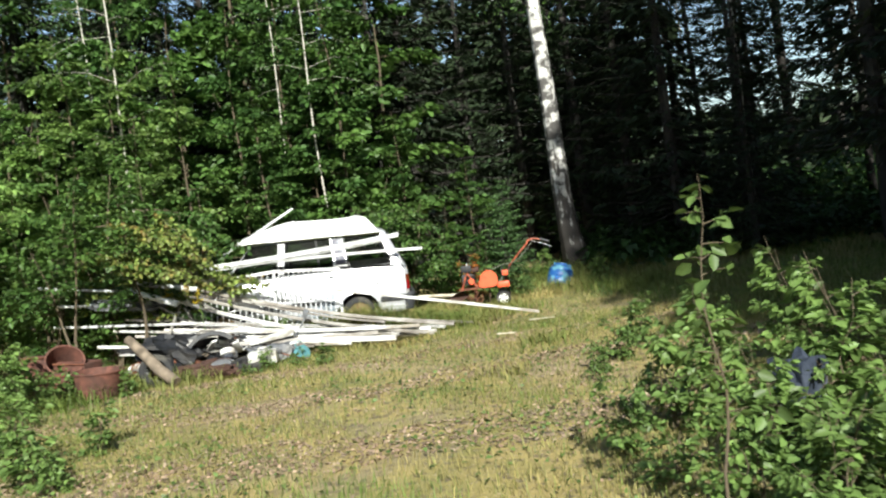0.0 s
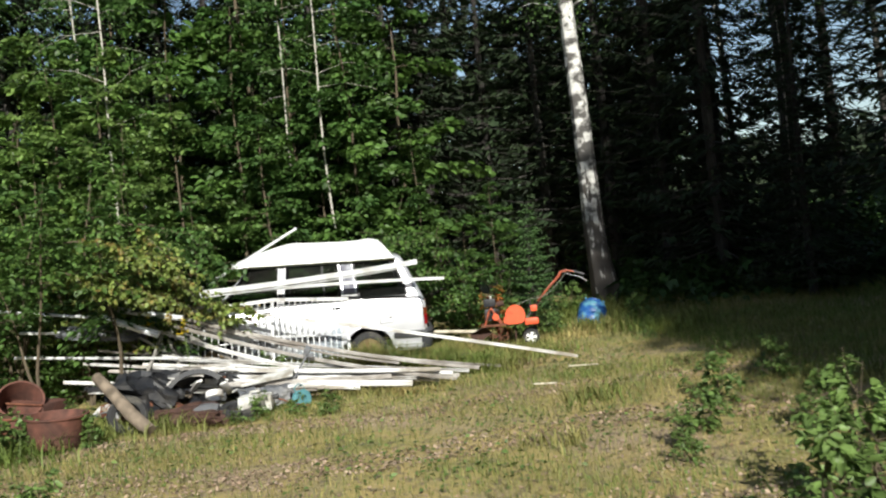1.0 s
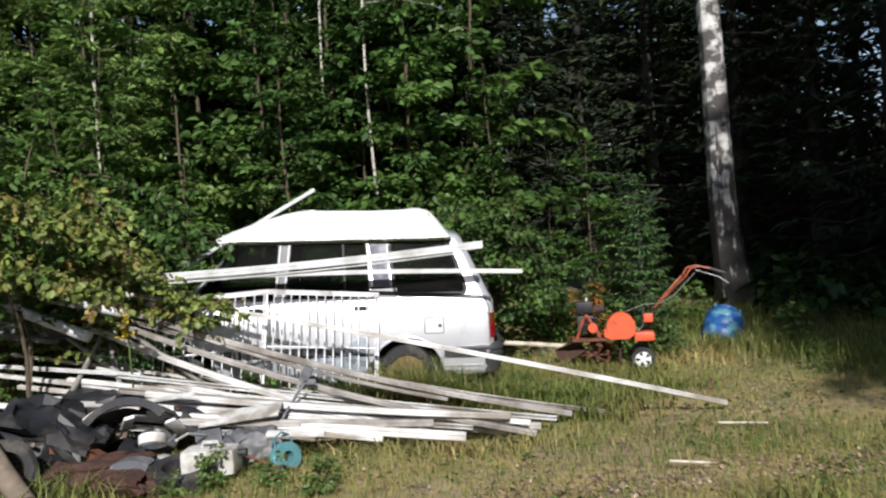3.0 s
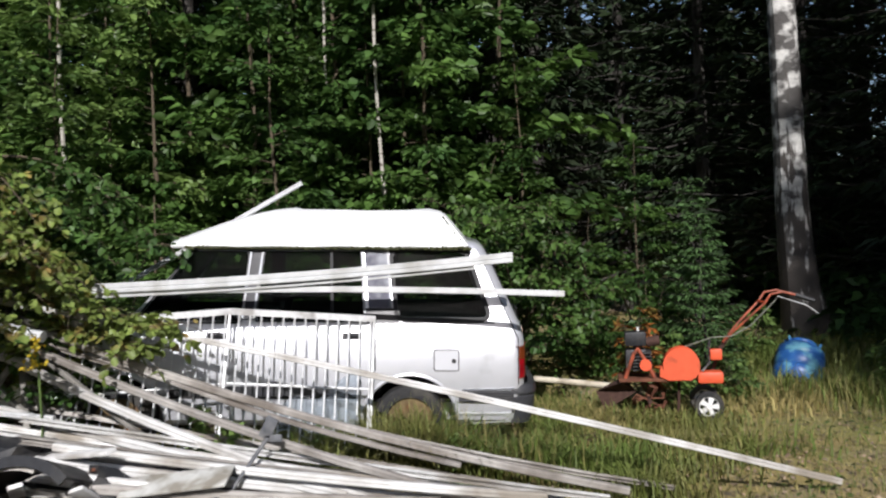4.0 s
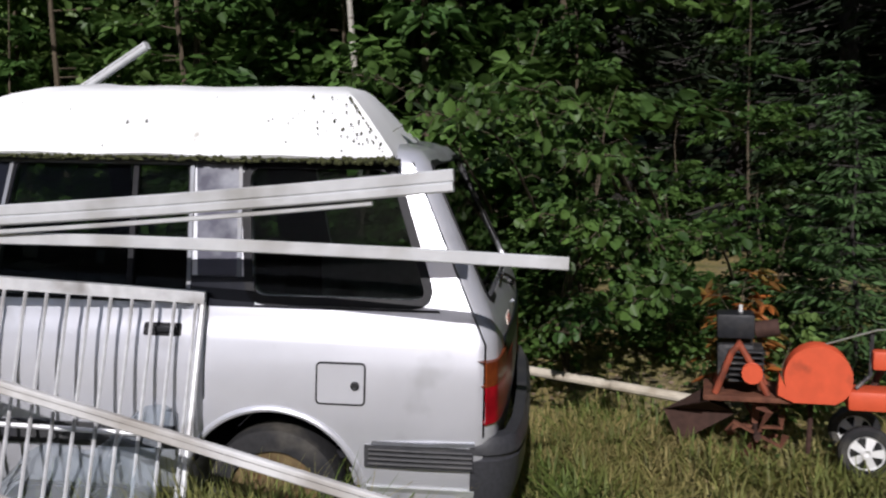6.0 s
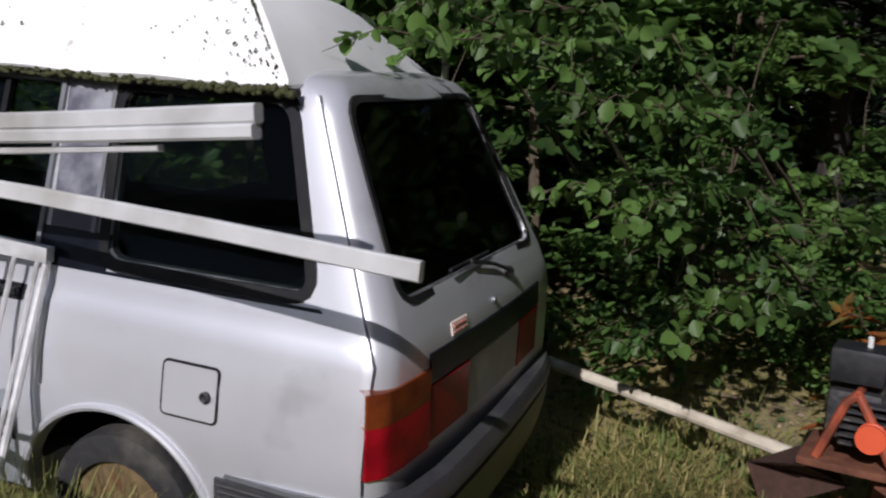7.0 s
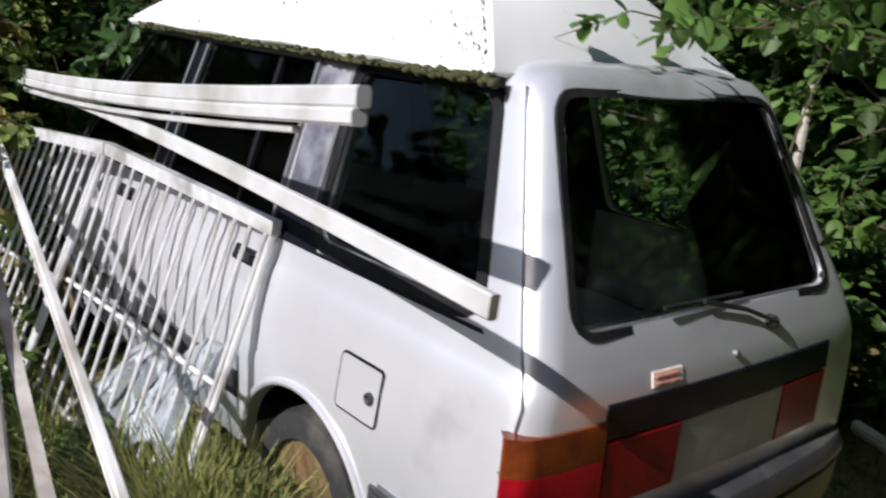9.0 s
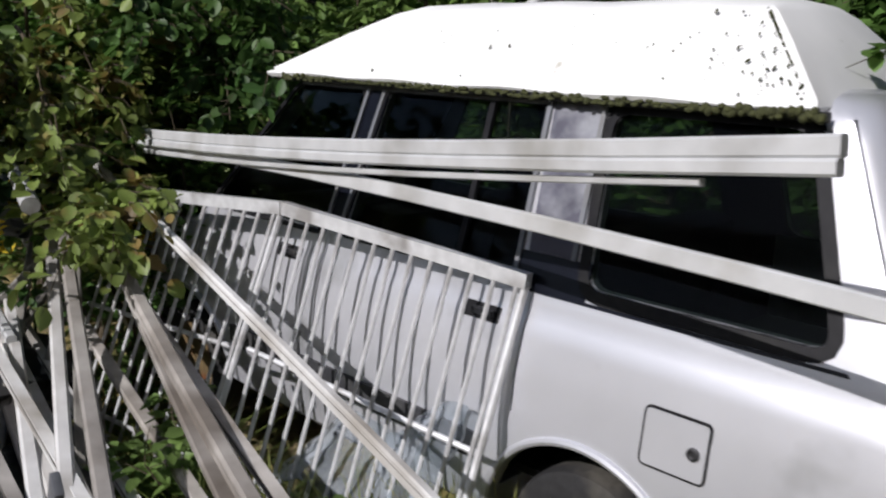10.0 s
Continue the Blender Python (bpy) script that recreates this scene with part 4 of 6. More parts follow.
def corner_lamp(flip, z0, z1, mat, name, label):
    """A lamp that wraps the tail's corner."""
    bm = bmesh.new()
    prof = [(-0.040, -0.003), (-0.032, -0.003)] + [(-0.085 + 0.099 * math.sin(a), 0.081 - 0.090 * math.cos(a)) for a in np.linspace(0.75, 1.5, 5)] + [(0.026, 0.14), (0.041, 0.30)]
    outer, inner = [], []
    for z in (z0, z0 + 0.012, z1 - 0.012, z1):
        k = 0.001 if z in (z0, z1) else 0.0
        tilt = 0.02 * (z - 0.85)
        outer.append([bm.verts.new((x - k - tilt, (y + k) if not flip else W - y - k, z)) for x, y in prof])
        inner.append([bm.verts.new((x - 0.04, (y + 0.03) if not flip else W - y - 0.03, z)) for x, y in prof])
    for a, b in zip(outer, outer[1:]):
        for j in range(len(prof) - 1):
            bm.faces.new((a[j], a[j + 1], b[j + 1], b[j]))
    for o, i in ((outer[0], inner[0]), (outer[-1], inner[-1])):
        for j in range(len(prof) - 1):
            bm.faces.new((o[j], o[j + 1], i[j + 1], i[j]))
    bmesh.ops.recalc_face_normals(bm, faces=bm.faces)
    return part(name, bm, mat, car, label, 40)


def tail_plate(name, y0, y1, z0, z1, out, thick, mat, label="", r=0.01, parent=None):
    """A plate that follows the bowed tail."""
    bm = bmesh.new()
    ys = np.linspace(y0, y1, 11)
    rows = [[bm.verts.new(tail_put((y, z), o)) for y in ys] for z, o in ((z0, out - thick), (z0, out - 0.003), (z0 + 0.004, out), (z1 - 0.004, out), (z1, out - 0.003), (z1, out - thick))]
    for a, b in zip(rows, rows[1:]):
        for k in range(10):
            bm.faces.new((a[k], a[k + 1], b[k + 1], b[k]))
    bm.faces.new([q[0] for q in rows]), bm.faces.new([q[-1] for q in rows][::-1])
    bmesh.ops.recalc_face_normals(bm, faces=bm.faces)
    return part(name, bm, mat, parent or car, label, 30)


for flip in (False, True):
    corner_lamp(flip, 0.725, 0.885, M_REDLAMP, "tail_lamp", "red tail lamp lens")
    corner_lamp(flip, 0.8855, 0.99, M_AMBER, "turn_lamp", "amber turn lamp lens")
tail_plate("inner_lamp", 0.31, 0.61, 0.735, 0.93, 0.009, 0.03, M_REDLAMP, "red inner tail lamp")
tail_plate("inner_lamp", 1.16, 1.43, 0.735, 0.93, 0.009, 0.03, M_REDLAMP, "red inner tail lamp")
tail_plate("lamp_band", 0.305, 1.435, 0.935, 1.035, 0.008, 0.03, M_BAND, "glossy black band above the lamps")
tail_plate("plate_recess", 0.62, 1.15, 0.735, 0.93, 0.006, 0.03, M_PLATE, "pale grey empty number plate recess")
st = tail_plate("sticker", 0.475, 0.60, 1.048, 1.094, 0.004, 0.004, M_STICKER, "faded sticker with red bars", 0.004)
for y0, y1, z0, z1 in ((0.487, 0.578, 1.073, 1.085), (0.487, 0.545, 1.056, 1.064), (0.556, 0.585, 1.056, 1.064)):
    tail_plate("sticker_bar", y0, y1, z0, z1, 0.0062, 0.003, M_STICKRED, "", 0.002, st)
bm = bmesh.new()
lathe(bm, [(0.022, 0), (0.022, 0.03), (0.012, 0.04)], 14, Matrix.Translation((tail_x(1.155) - 0.005, 1.06, 1.15)) @ Matrix.Rotation(math.pi / 2, 4, "Y"))
wiper = part("rear_wiper", bm, M_BLACK, car, "black rear wiper lying on the glass")
bm = bmesh.new()
sweep(bm, [(tail_x(1.155) + 0.03, 1.06, 1.155), (tail_x(1.21) + 0.025, 0.92, 1.205), (tail_x(1.25) + 0.02, 0.72, 1.25)], circle(0.008, 6))
sweep(bm, [(tail_x(1.245) + 0.012, 0.93, 1.245), (tail_x(1.25) + 0.012, 0.54, 1.252)], circle(0.007, 5))
part("wiper_arm", bm, M_BLACK, wiper)
bm = bmesh.new()
lathe(bm, [(0.012, 0), (0.012, 0.012), (0.008, 0.014)], 12, Matrix.Translation((tail_x(1.09) - 0.002, 0.86, 1.085)) @ Matrix.Rotation(math.pi / 2, 4, "Y"))
part("tailgate_lock", bm, M_TRIM, car)


def bumper_path(y_in, x_out, z):
    pts = [(-0.10, y_in, z), (-0.085, y_in, z), (-0.07, y_in, z)]
    for a in np.linspace(0.2, math.pi / 2, 5):
        pts.append((-0.06 + (x_out + 0.06) * math.sin(a), y_in + 0.12 * (1 - math.cos(a)), z))
    for y in np.linspace(0.3, W - 0.3, 7):
        pts.append((x_out + 0.035 * (1 - ((y - HALF) / HALF) ** 2), y, z))
    return pts + [(x, W - y, zz) for x, y, zz in pts[:8][::-1]]


bm = bmesh.new()
sweep(bm, bumper_path(0.045, 0.075, 0.535), [(-0.028, -0.20), (-0.004, -0.205), (0.014, -0.15), (0.032, -0.07), (0.036, 0.024), (0.024, 0.032), (0.024, 0.046), (0.042, 0.054), (0.042, 0.088), (0.020, 0.125), (-0.028, 0.13)])
bumper = part("rear_bumper", bm, M_BUMPER, car, "scuffed dark grey plastic bumper")
for z in (0.535, 0.556, 0.577, 0.598):
    bm = bmesh.new()
    sweep(bm, [(-0.53, -0.012, z), (-0.3, -0.016, z), (-0.09, -0.012, z)], circle(0.0065, 5))
    part("ridge", bm, M_BLACK, bumper)
bm = bmesh.new()
sweep(bm, [(-0.55, 0.012, 0.566), (-0.3, 0.006, 0.566), (-0.085, 0.010, 0.566)], [(-0.018, -0.048), (0.018, -0.048), (0.018, 0.048), (-0.018, 0.048)])
part("side_strip", bm, M_BUMPER, bumper, "ridged dark rubbing strip")
bm = bmesh.new()
sweep(bm, [(-0.56, 0.02, 0.622), (-0.3, 0.0, 0.626), (-0.08, 0.005, 0.634)], [(-0.012, -0.008), (0.012, -0.008), (0.012, 0.008), (-0.012, 0.008)])
part("bumper_strip", bm, M_TRIM, bumper)
bm = bmesh.new()
sweep(bm, [(-4.05, 0.04, 0.45), (-4.3, 0.10, 0.45), (-4.40, 0.4, 0.45), (-4.42, HALF, 0.45), (-4.40, W - 0.4, 0.45), (-4.3, W - 0.1, 0.45), (-4.05, W - 0.04, 0.45)], [(-0.05, -0.1), (0.05, -0.1), (0.05, 0.1), (-0.05, 0.1)])
part("front_bumper", bm, M_BUMPER, car)
side_plate("side_valance", [(-0.50, 0.31), (-0.09, 0.34), (-0.08, 0.42), (-0.55, 0.42)], 0.012, 0.02, M_PLATE, "dented dirty lower wing")

# dark strip on the doors and a dark plate below it
side_plate("door_strip", [(-2.98, 0.575), (-1.385, 0.575), (-1.385, 0.655), (-2.98, 0.655)], 0.014, 0.02, M_BUMPER, "ridged dark rubbing strip on the doors")
side_plate("sill_plate", [(-2.98, 0.315), (-1.385, 0.315), (-1.385, 0.570), (-2.98, 0.570)], 0.006, 0.012, M_BUMPER, "dark sill below the doors")

# rolled lips of the wheel arches
for x, z in WHEELS:
    bm = bmesh.new()
    sweep(bm, [Vector(side_put((x + 0.408 * math.cos(a), z + 0.408 * math.sin(a)), 0.0)) for a in np.linspace(0.14, math.pi - 0.14, 33)], circle(0.015, 8))
    part("arch_lip", bm, M_PAINT, car, "rolled lip of the wheel arch")

# wheels
for x, z in WHEELS:
    for y, s in ((0.03, 1), (W - 0.03, -1)):
        m = Matrix.Translation((x, y, z)) @ Matrix.Rotation(-s * math.pi / 2, 4, "X")
        bm = bmesh.new()
        lathe(bm, [(0.20, 0.02), (0.205, 0.0), (0.27, 0.0), (0.295, 0.012), (0.305, 0.04), (0.305, 0.15), (0.29, 0.18), (0.20, 0.18)], 36, m, True)
        wheel = part("wheel", bm, M_TYRE, car, "dirty tyre half sunk in grass")
        bm = bmesh.new()
        lathe(bm, [(0.203, 0.022), (0.190, 0.035), (0.180, 0.075), (0.15, 0.075), (0.11, 0.07), (0.07, 0.05), (0.05, 0.045), (0.0005, 0.045)], 30, m)
        part("rim", bm, M_GOLD, wheel, "rusty gold steel rim")
        for k in range(10):
            a = 2 * math.pi * k / 10
            bm = bmesh.new()
            lathe(bm, [(0.030, 0.050), (0.030, 0.072), (0.001, 0.072)], 10, m @ Matrix.Translation((0.148 * math.cos(a), 0.148 * math.sin(a), 0)))
            part("rim_hole", bm, M_RUBBER, wheel)

# raised roof shell
def roof_shell():
    bm = bmesh.new()
    def ring(z, sx0, sx1, y0, front_mid):
        drop = 0.45 * max(0.0, z - 1.84)
        out = [(sx0 + (sx1 - sx0) * i / 30, y0, z) for i in range(31)]
        out += [(sx1 + 0.03 * math.sin(math.pi * k / 10) - drop * (k / 10) ** 2, y0 + (W - 2 * y0) * k / 10, z + 0.02 * math.sin(math.pi * k / 10)) for k in range(1, 10)]
        out += [(sx1 - drop + (sx0 - sx1 + drop) * i / 30, W - y0, z - 0.12 * drop) for i in range(31)]
        out += [(sx0 - front_mid * math.sin(math.pi * k / 10), W - y0 - (W - 2 * y0) * k / 10, z + 0.02 * math.sin(math.pi * k / 10)) for k in range(1, 10)]
        return [bm.verts.new((x + 0.006 * math.sin(9 * x + 3 * z), y + 0.006 * math.sin(7 * x), zz + 0.004 * math.sin(11 * x))) for x, y, zz in out]
    rings = [ring(1.805, -3.00, -0.485, 0.25, 0.12), ring(1.822, -3.02, -0.475, 0.237, 0.12), ring(1.84, -3.0, -0.48, 0.25, 0.12), ring(2.00, -2.56, -0.60, 0.330, 0.10),
             ring(2.085, -2.28, -0.67, 0.378, 0.08), ring(2.112, -2.14, -0.71, 0.42, 0.06), ring(2.132, -2.00, -0.80, 0.54, 0.04)]
    n = len(rings[0])
    for a, b in zip(rings, rings[1:]):
        for j in range(n):
            bm.faces.new((a[j], a[(j + 1) % n], b[(j + 1) % n], b[j]))
    bm.faces.new(rings[-1])
    bmesh.ops.recalc_face_normals(bm, faces=bm.faces)
    return part("roof_shell", bm, M_ROOF, car, "raised cream white roof shell, sun bleached", 30)


shell = roof_shell()
bm = bmesh.new()
for x in np.arange(-2.9, -0.44, 0.010):
    thick = 0.5 + 0.5 * math.sin(6.1 * x) * math.sin(2.3 * x + 1.0) + (0.45 if x > -0.85 else 0)
    k = 0.006 + 0.010 * rng.random() * max(0.2, thick) + (0.007 if x > -0.85 else 0)
    c = Vector((x + rng.normal(0, 0.006), 0.238 - 0.007 * rng.random(), 1.803 + 0.012 * (rng.random() - 0.4) * (1 + thick)))
    bmesh.ops.create_icosphere(bm, subdivisions=1, radius=1.0, matrix=Matrix.Translation(c) @ Matrix.Rotation(float(rng.uniform(0, 3)), 4, "X") @ Matrix.Diagonal((rng.uniform(0.010, 0.022), k, k * 0.75, 1)))
part("moss_fringe", bm, M_MOSS, shell, "dark moss along the roof edge", 60)
bm = bmesh.new()
for k in range(130):
    x, f = (-0.5 - rng.exponential(0.12) if k < 105 else rng.uniform(-2.3, -0.6)), rng.uniform(0.02, 0.98)
    x = max(x, -2.4)
    z, y = 1.84 + 0.26 * f, 0.247 + 0.125 * f
    x = min(x, -0.50 - 0.20 * f)
    s = 0.0016 + 0.0042 * rng.random() ** 2
    bmesh.ops.create_icosphere(bm, subdivisions=1, radius=1.0, matrix=Matrix.Translation((x, y, z)) @ Matrix.Rotation(0.5, 4, "Y") @ Matrix.Diagonal((s * rng.uniform(0.7, 1.2), 0.003, s * rng.uniform(0.8, 2.2), 1)))
tagged(part("moss_spots", bm, M_MOSS, shell, "small dark moss spots", 60), kind="stuff")

# cabin
def seat(x, y, w, h):
    bm = bmesh.new()
    box(bm, (x, y, 0.72), (0.50, w, 0.22), 0.05)
    box(bm, (x + 0.26, y, 1.0), (0.16, w, 0.62), 0.06, Matrix.Rotation(radians(14), 3, "Y"))
    if h:
        box(bm, (x + 0.35, y, 1.40), (0.10, 0.26, 0.17), 0.04, Matrix.Rotation(radians(14), 3, "Y"))
    part("seat", bm, M_INTERIOR, car, "dark cloth seat", 50)


seat(-2.55, 0.45, 0.50, True), seat(-2.55, 1.19, 0.50, True), seat(-1.65, HALF, 1.25, False)
bm = bmesh.new()
box(bm, (-3.05, HALF, 1.0), (0.35, 1.36, 0.25), 0.06)
part("dashboard", bm, M_BLACK, car)
bm = bmesh.new()
box(bm, (-1.9, HALF, 0.50), (3.4, 1.42, 0.03))
part("cabin_floor", bm, M_INTERIOR, car)
bm = bmesh.new()
box(bm, (-0.62, W - 0.14, 1.02), (1.0, 0.03, 0.40), 0.012)
part("load_panel", bm, M_INTPANEL, car, "pale grey inner side panel")
bm = bmesh.new()
box(bm, (-0.62, HALF, 0.86), (0.95, 1.30, 0.03), 0.01)
part("load_floor", bm, M_INTERIOR, car, "dark load floor")

# ---- fence panels leaning on the car ----
def fence_panel(a, b, drop, n, label):
    """Bars between a top rail a-b and a foot rail, leaning by drop (top to foot)."""
    a, b, drop = Vector(a), Vector(b), Vector(drop)
    f = thing("fence_panel", label, "fence panel", Matrix.Translation(a), "fence panels on the car")
    d = b - a
    bm = bmesh.new()
    sweep(bm, [Vector((0, 0, 0)) - d * 0.01, d * 1.01], [(-0.02, -0.026), (0.02, -0.026), (0.02, 0.026), (-0.02, 0.026)])
    part("top_rail", bm, M_GALV, f)
    for k in (0.53, 0.96):
        bm = bmesh.new()
        sweep(bm, [drop * k + Vector((0, 0.010, 0)), d + drop * k + Vector((0, 0.010, 0))], circle(0.011, 6))
        part("cross_rail", bm, M_GALV, f)
    bm = bmesh.new()
    sweep(bm, [Vector((0, 0, 0)), drop * 0.5, drop], circle(0.0085, 6))
    me = bpy.data.meshes.new("bar")
    bm.to_mesh(me)
    bm.free()
    me.materials.append(M_GALV)
    for k in range(n):
        ob = new("bar", me)
        ob.parent = f
        ob.location = d * ((k + 0.25) / n) + Vector((0, -0.012, -0.02))
    bm = bmesh.new()
    sweep(bm, [Vector((0, 0, -0.02)), drop], circle(0.014, 8))
    part("end_post", bm, M_GALV, f)
    return f


DROP = (0.0, -0.30, -1.08)
fence_panel((-2.05, 15.86, 1.302), (-3.16, 15.49, 1.425), DROP, 13, "galvanised bar fence panel leaning on the car door")
fence_panel((-3.17, 15.48, 1.425), (-4.45, 15.16, 1.38), (0.0, -0.34, -1.08), 13, "galvanised bar fence panel sagging into the bushes")


# ---- aluminium and plastic rails ----
def channel(w, h, t):
    """An open channel, seen end on."""
    return [(-w / 2, -h / 2), (w / 2, -h / 2), (w / 2, -h / 2 + t), (-w / 2 + t, -h / 2 + t), (-w / 2 + t, h / 2 - t), (w / 2, h / 2 - t), (w / 2, h / 2), (-w / 2, h / 2)]


def closed_rail(w, h):
    c = min(w, h) * 0.18
    return [(-w / 2 + c, -h / 2), (w / 2 - c, -h / 2), (w / 2, -h / 2 + c), (w / 2, h / 2 - c), (w / 2 - c, h / 2), (-w / 2 + c, h / 2), (-w / 2, h / 2 - c), (-w / 2, -h / 2 + c)]


def rail(a, b, prof, mat, label, sag=0.0, group="rails of the heap", name="metal_rail"):
    a, b = Vector(a), Vector(b)
    ob = thing(name, label, "rail", Matrix.Translation(a), group)
    d = b - a
    bm = bmesh.new()
    sweep(bm, [d * t - Vector((0, 0, 4 * sag * t * (1 - t))) for t in np.linspace(0, 1, 9)], prof)
    bmesh.ops.recalc_face_normals(bm, faces=bm.faces)
    part("profile", bm, mat, ob, smooth=25)
    w, h = max(q[0] for q in prof), max(q[1] for q in prof)
    if name == "metal_rail" and len(prof) == 8:
        if label != LONG:
            bm = bmesh.new()
            g = [(w - 0.003, h * 0.20), (w + 0.0012, h * 0.20), (w + 0.0012, h * 0.30), (w - 0.003, h * 0.30)]
            sweep(bm, [d * t - Vector((0, 0, 4 * sag * t * (1 - t))) for t in np.linspace(0.002, 0.998, 9)], g)
            part("groove", bm, M_DARKRAIL, ob, "dark groove", 25)
        # black cap in place of the shade inside a hollow end
        bm = bmesh.new()
        sweep(bm, [d * 0.998, d * 0.998 + d.normalized() * 0.004], [(a * 0.8, b * 0.8) for a, b in prof])
        part("dark_end_cap", bm, M_RUBBER, ob, "dark cap standing for the shaded open end", 25)
    return ob


LONG = "long pale aluminium channel rail resting against the car"
r1 = rail((-5.2, 15.155, 1.678), (-0.83, 15.60, 1.80), closed_rail(0.034, 0.046), M_ALU, LONG, 0.045)
d1 = Vector((4.37, 0.445, 0.122))
for off, k, prof, lab in (((0.0, -0.006, -0.041), 1.0, closed_rail(0.036, 0.036), "outer lip"), ((0.0, 0.01, -0.086), 0.93, closed_rail(0.022, 0.018), "lower lip")):
    bm = bmesh.new()
    sweep(bm, [Vector(off) + d1 * (k * t) + Vector((0, 0, -0.18 * t * (1 - t))) for t in np.linspace(0, 1, 9)], prof)
    bmesh.ops.recalc_face_normals(bm, faces=bm.faces)
    part("lip", bm, M_ALU, r1, smooth=25)
rail((-5.2, 15.16, 1.61), (-0.44, 15.70, 1.475), closed_rail(0.022, 0.048), M_ALU, LONG, -0.055)
rail((-5.2, 15.02, 1.64), (1.50, 15.42, 0.075), closed_rail(0.03, 0.048), M_WHITE, "long white rail reaching over the grass", -0.05)
rail((-7.4, 16.9, 0.45), (-3.0, 16.89, 2.57), closed_rail(0.045, 0.045), M_ALU, "pale rail poking up behind the roof", 0.0)
HEAP = "white profile rail lying in a scrap heap"
ENDS = [((-4.82, 15.0, 1.44), (-0.01, 15.04, 0.10), 0.050), ((-4.9, 14.98, 1.36), (0.33, 15.27, 0.06), 0.030), ((-4.8, 14.92, 1.30), (-0.32, 14.38, 0.07), 0.048),
        ((-4.95, 14.9, 1.22), (-1.03, 14.32, 0.06), 0.055), ((-5.6, 14.7, 0.74), (-0.47, 14.97, 0.05), 0.034), ((-5.5, 14.55, 0.66), (-0.59, 14.57, 0.045), 0.04),
        ((-5.9, 14.6, 0.80), (-0.70, 14.75, 0.10), 0.036), ((-5.2, 14.45, 0.56), (-0.9, 14.45, 0.13), 0.04), ((-5.0, 14.62, 0.70), (-0.38, 14.52, 0.14), 0.04),
        ((-5.8, 14.9, 0.95), (-0.85, 15.08, 0.12), 0.03), ((-5.3, 14.35, 0.48), (-1.35, 14.28, 0.12), 0.05), ((-6.1, 14.35, 0.58), (-1.7, 14.22, 0.10), 0.045),
        ((-4.9, 15.05, 1.5), (-1.2, 14.95, 0.30), 0.028), ((-4.3, 14.35, 0.62), (-0.75, 14.62, 0.17), 0.055), ((-4.1, 14.22, 0.50), (-0.30, 14.72, 0.06), 0.06),
        ((-3.9, 14.12, 0.42), (-0.95, 14.30, 0.08), 0.075), ((-4.4, 14.50, 0.74), (-0.15, 14.85, 0.10), 0.04), ((-3.7, 14.05, 0.36), (-1.25, 14.36, 0.20), 0.06), ((-4.0, 14.30, 0.58), (-0.55, 14.45, 0.22), 0.05), ((-5.7, 14.25, 0.42), (-2.3, 14.12, 0.16), 0.05), ((-4.7, 14.66, 0.78), (-1.9, 14.42, 0.22), 0.06)]
# every fourth rail and some high-ended ones take the white dimmed for shade
for k, (a, b, h) in enumerate(ENDS):
    rail(a, b, channel(0.045, h, 0.006) if k % 3 == 1 else closed_rail(0.06, h * 1.1), M_SHADEDWHITE if k % 4 == 1 or (a[2] > 1.1 and k % 2 == 0) else M_WHITE, HEAP, 0.12 if a[2] > 1.2 else 0.01 + 0.02 * (k % 4 == 2))
GREY = "weathered grey rail at the shaded end of the heap"
for a, b in (((-5.0, 15.3, 1.45), (-4.1, 14.2, 0.10)), ((-5.1, 15.2, 1.40), (-3.9, 14.55, 0.12)), ((-4.7, 15.35, 1.55), (-4.95, 14.1, 0.2)), ((-5.3, 14.9, 1.2), (-3.3, 14.35, 0.08)),
             ((-5.6, 15.1, 1.1), (-3.6, 14.9, 0.1)), ((-4.8, 15.0, 1.32), (-3.2, 14.7, 0.30)), ((-6.9, 14.7, 1.35), (-4.6, 14.9, 1.12)), ((-7.3, 14.8, 1.72), (-5.7, 14.9, 1.45)), ((-6.9, 14.5, 1.0), (-4.2, 14.6, 0.72))):
    rail(a, b, closed_rail(0.045, 0.04), M_DARKRAIL if a[0] > -6 else M_ALU, GREY)
PIPE = "thick grey metal pipe at the shaded end of the heap"
for a, b, r in (((-5.50, 14.50, 1.47), (-4.65, 14.48, 1.13), 0.055), ((-5.40, 14.75, 1.56), (-4.35, 14.72, 1.32), 0.045)):
    rail(a, b, circle(r, 12), M_GALV, PIPE, 0.0, "pipes on the heap", "metal_pipe")
STICK = "pale broken stick lying on the grass"
for a, b in (((1.31, 14.77, 0.03), (1.73, 14.68, 0.035)), ((0.75, 13.5, 0.03), (1.05, 13.42, 0.03)), ((0.0, 15.6, 0.05), (0.30, 15.45, 0.04))):
    rail(a, b, circle(0.016, 6, 0.7), M_PALEWOOD, STICK, 0, "sticks on the grass", "wooden_stick")
rail((-1.65, 18.72, 0.42), (0.05, 18.32, 0.30), circle(0.034, 10), M_PALEWOOD, "pale grey pole lying from the car to the tiller", 0.0, "", "wooden_pole")

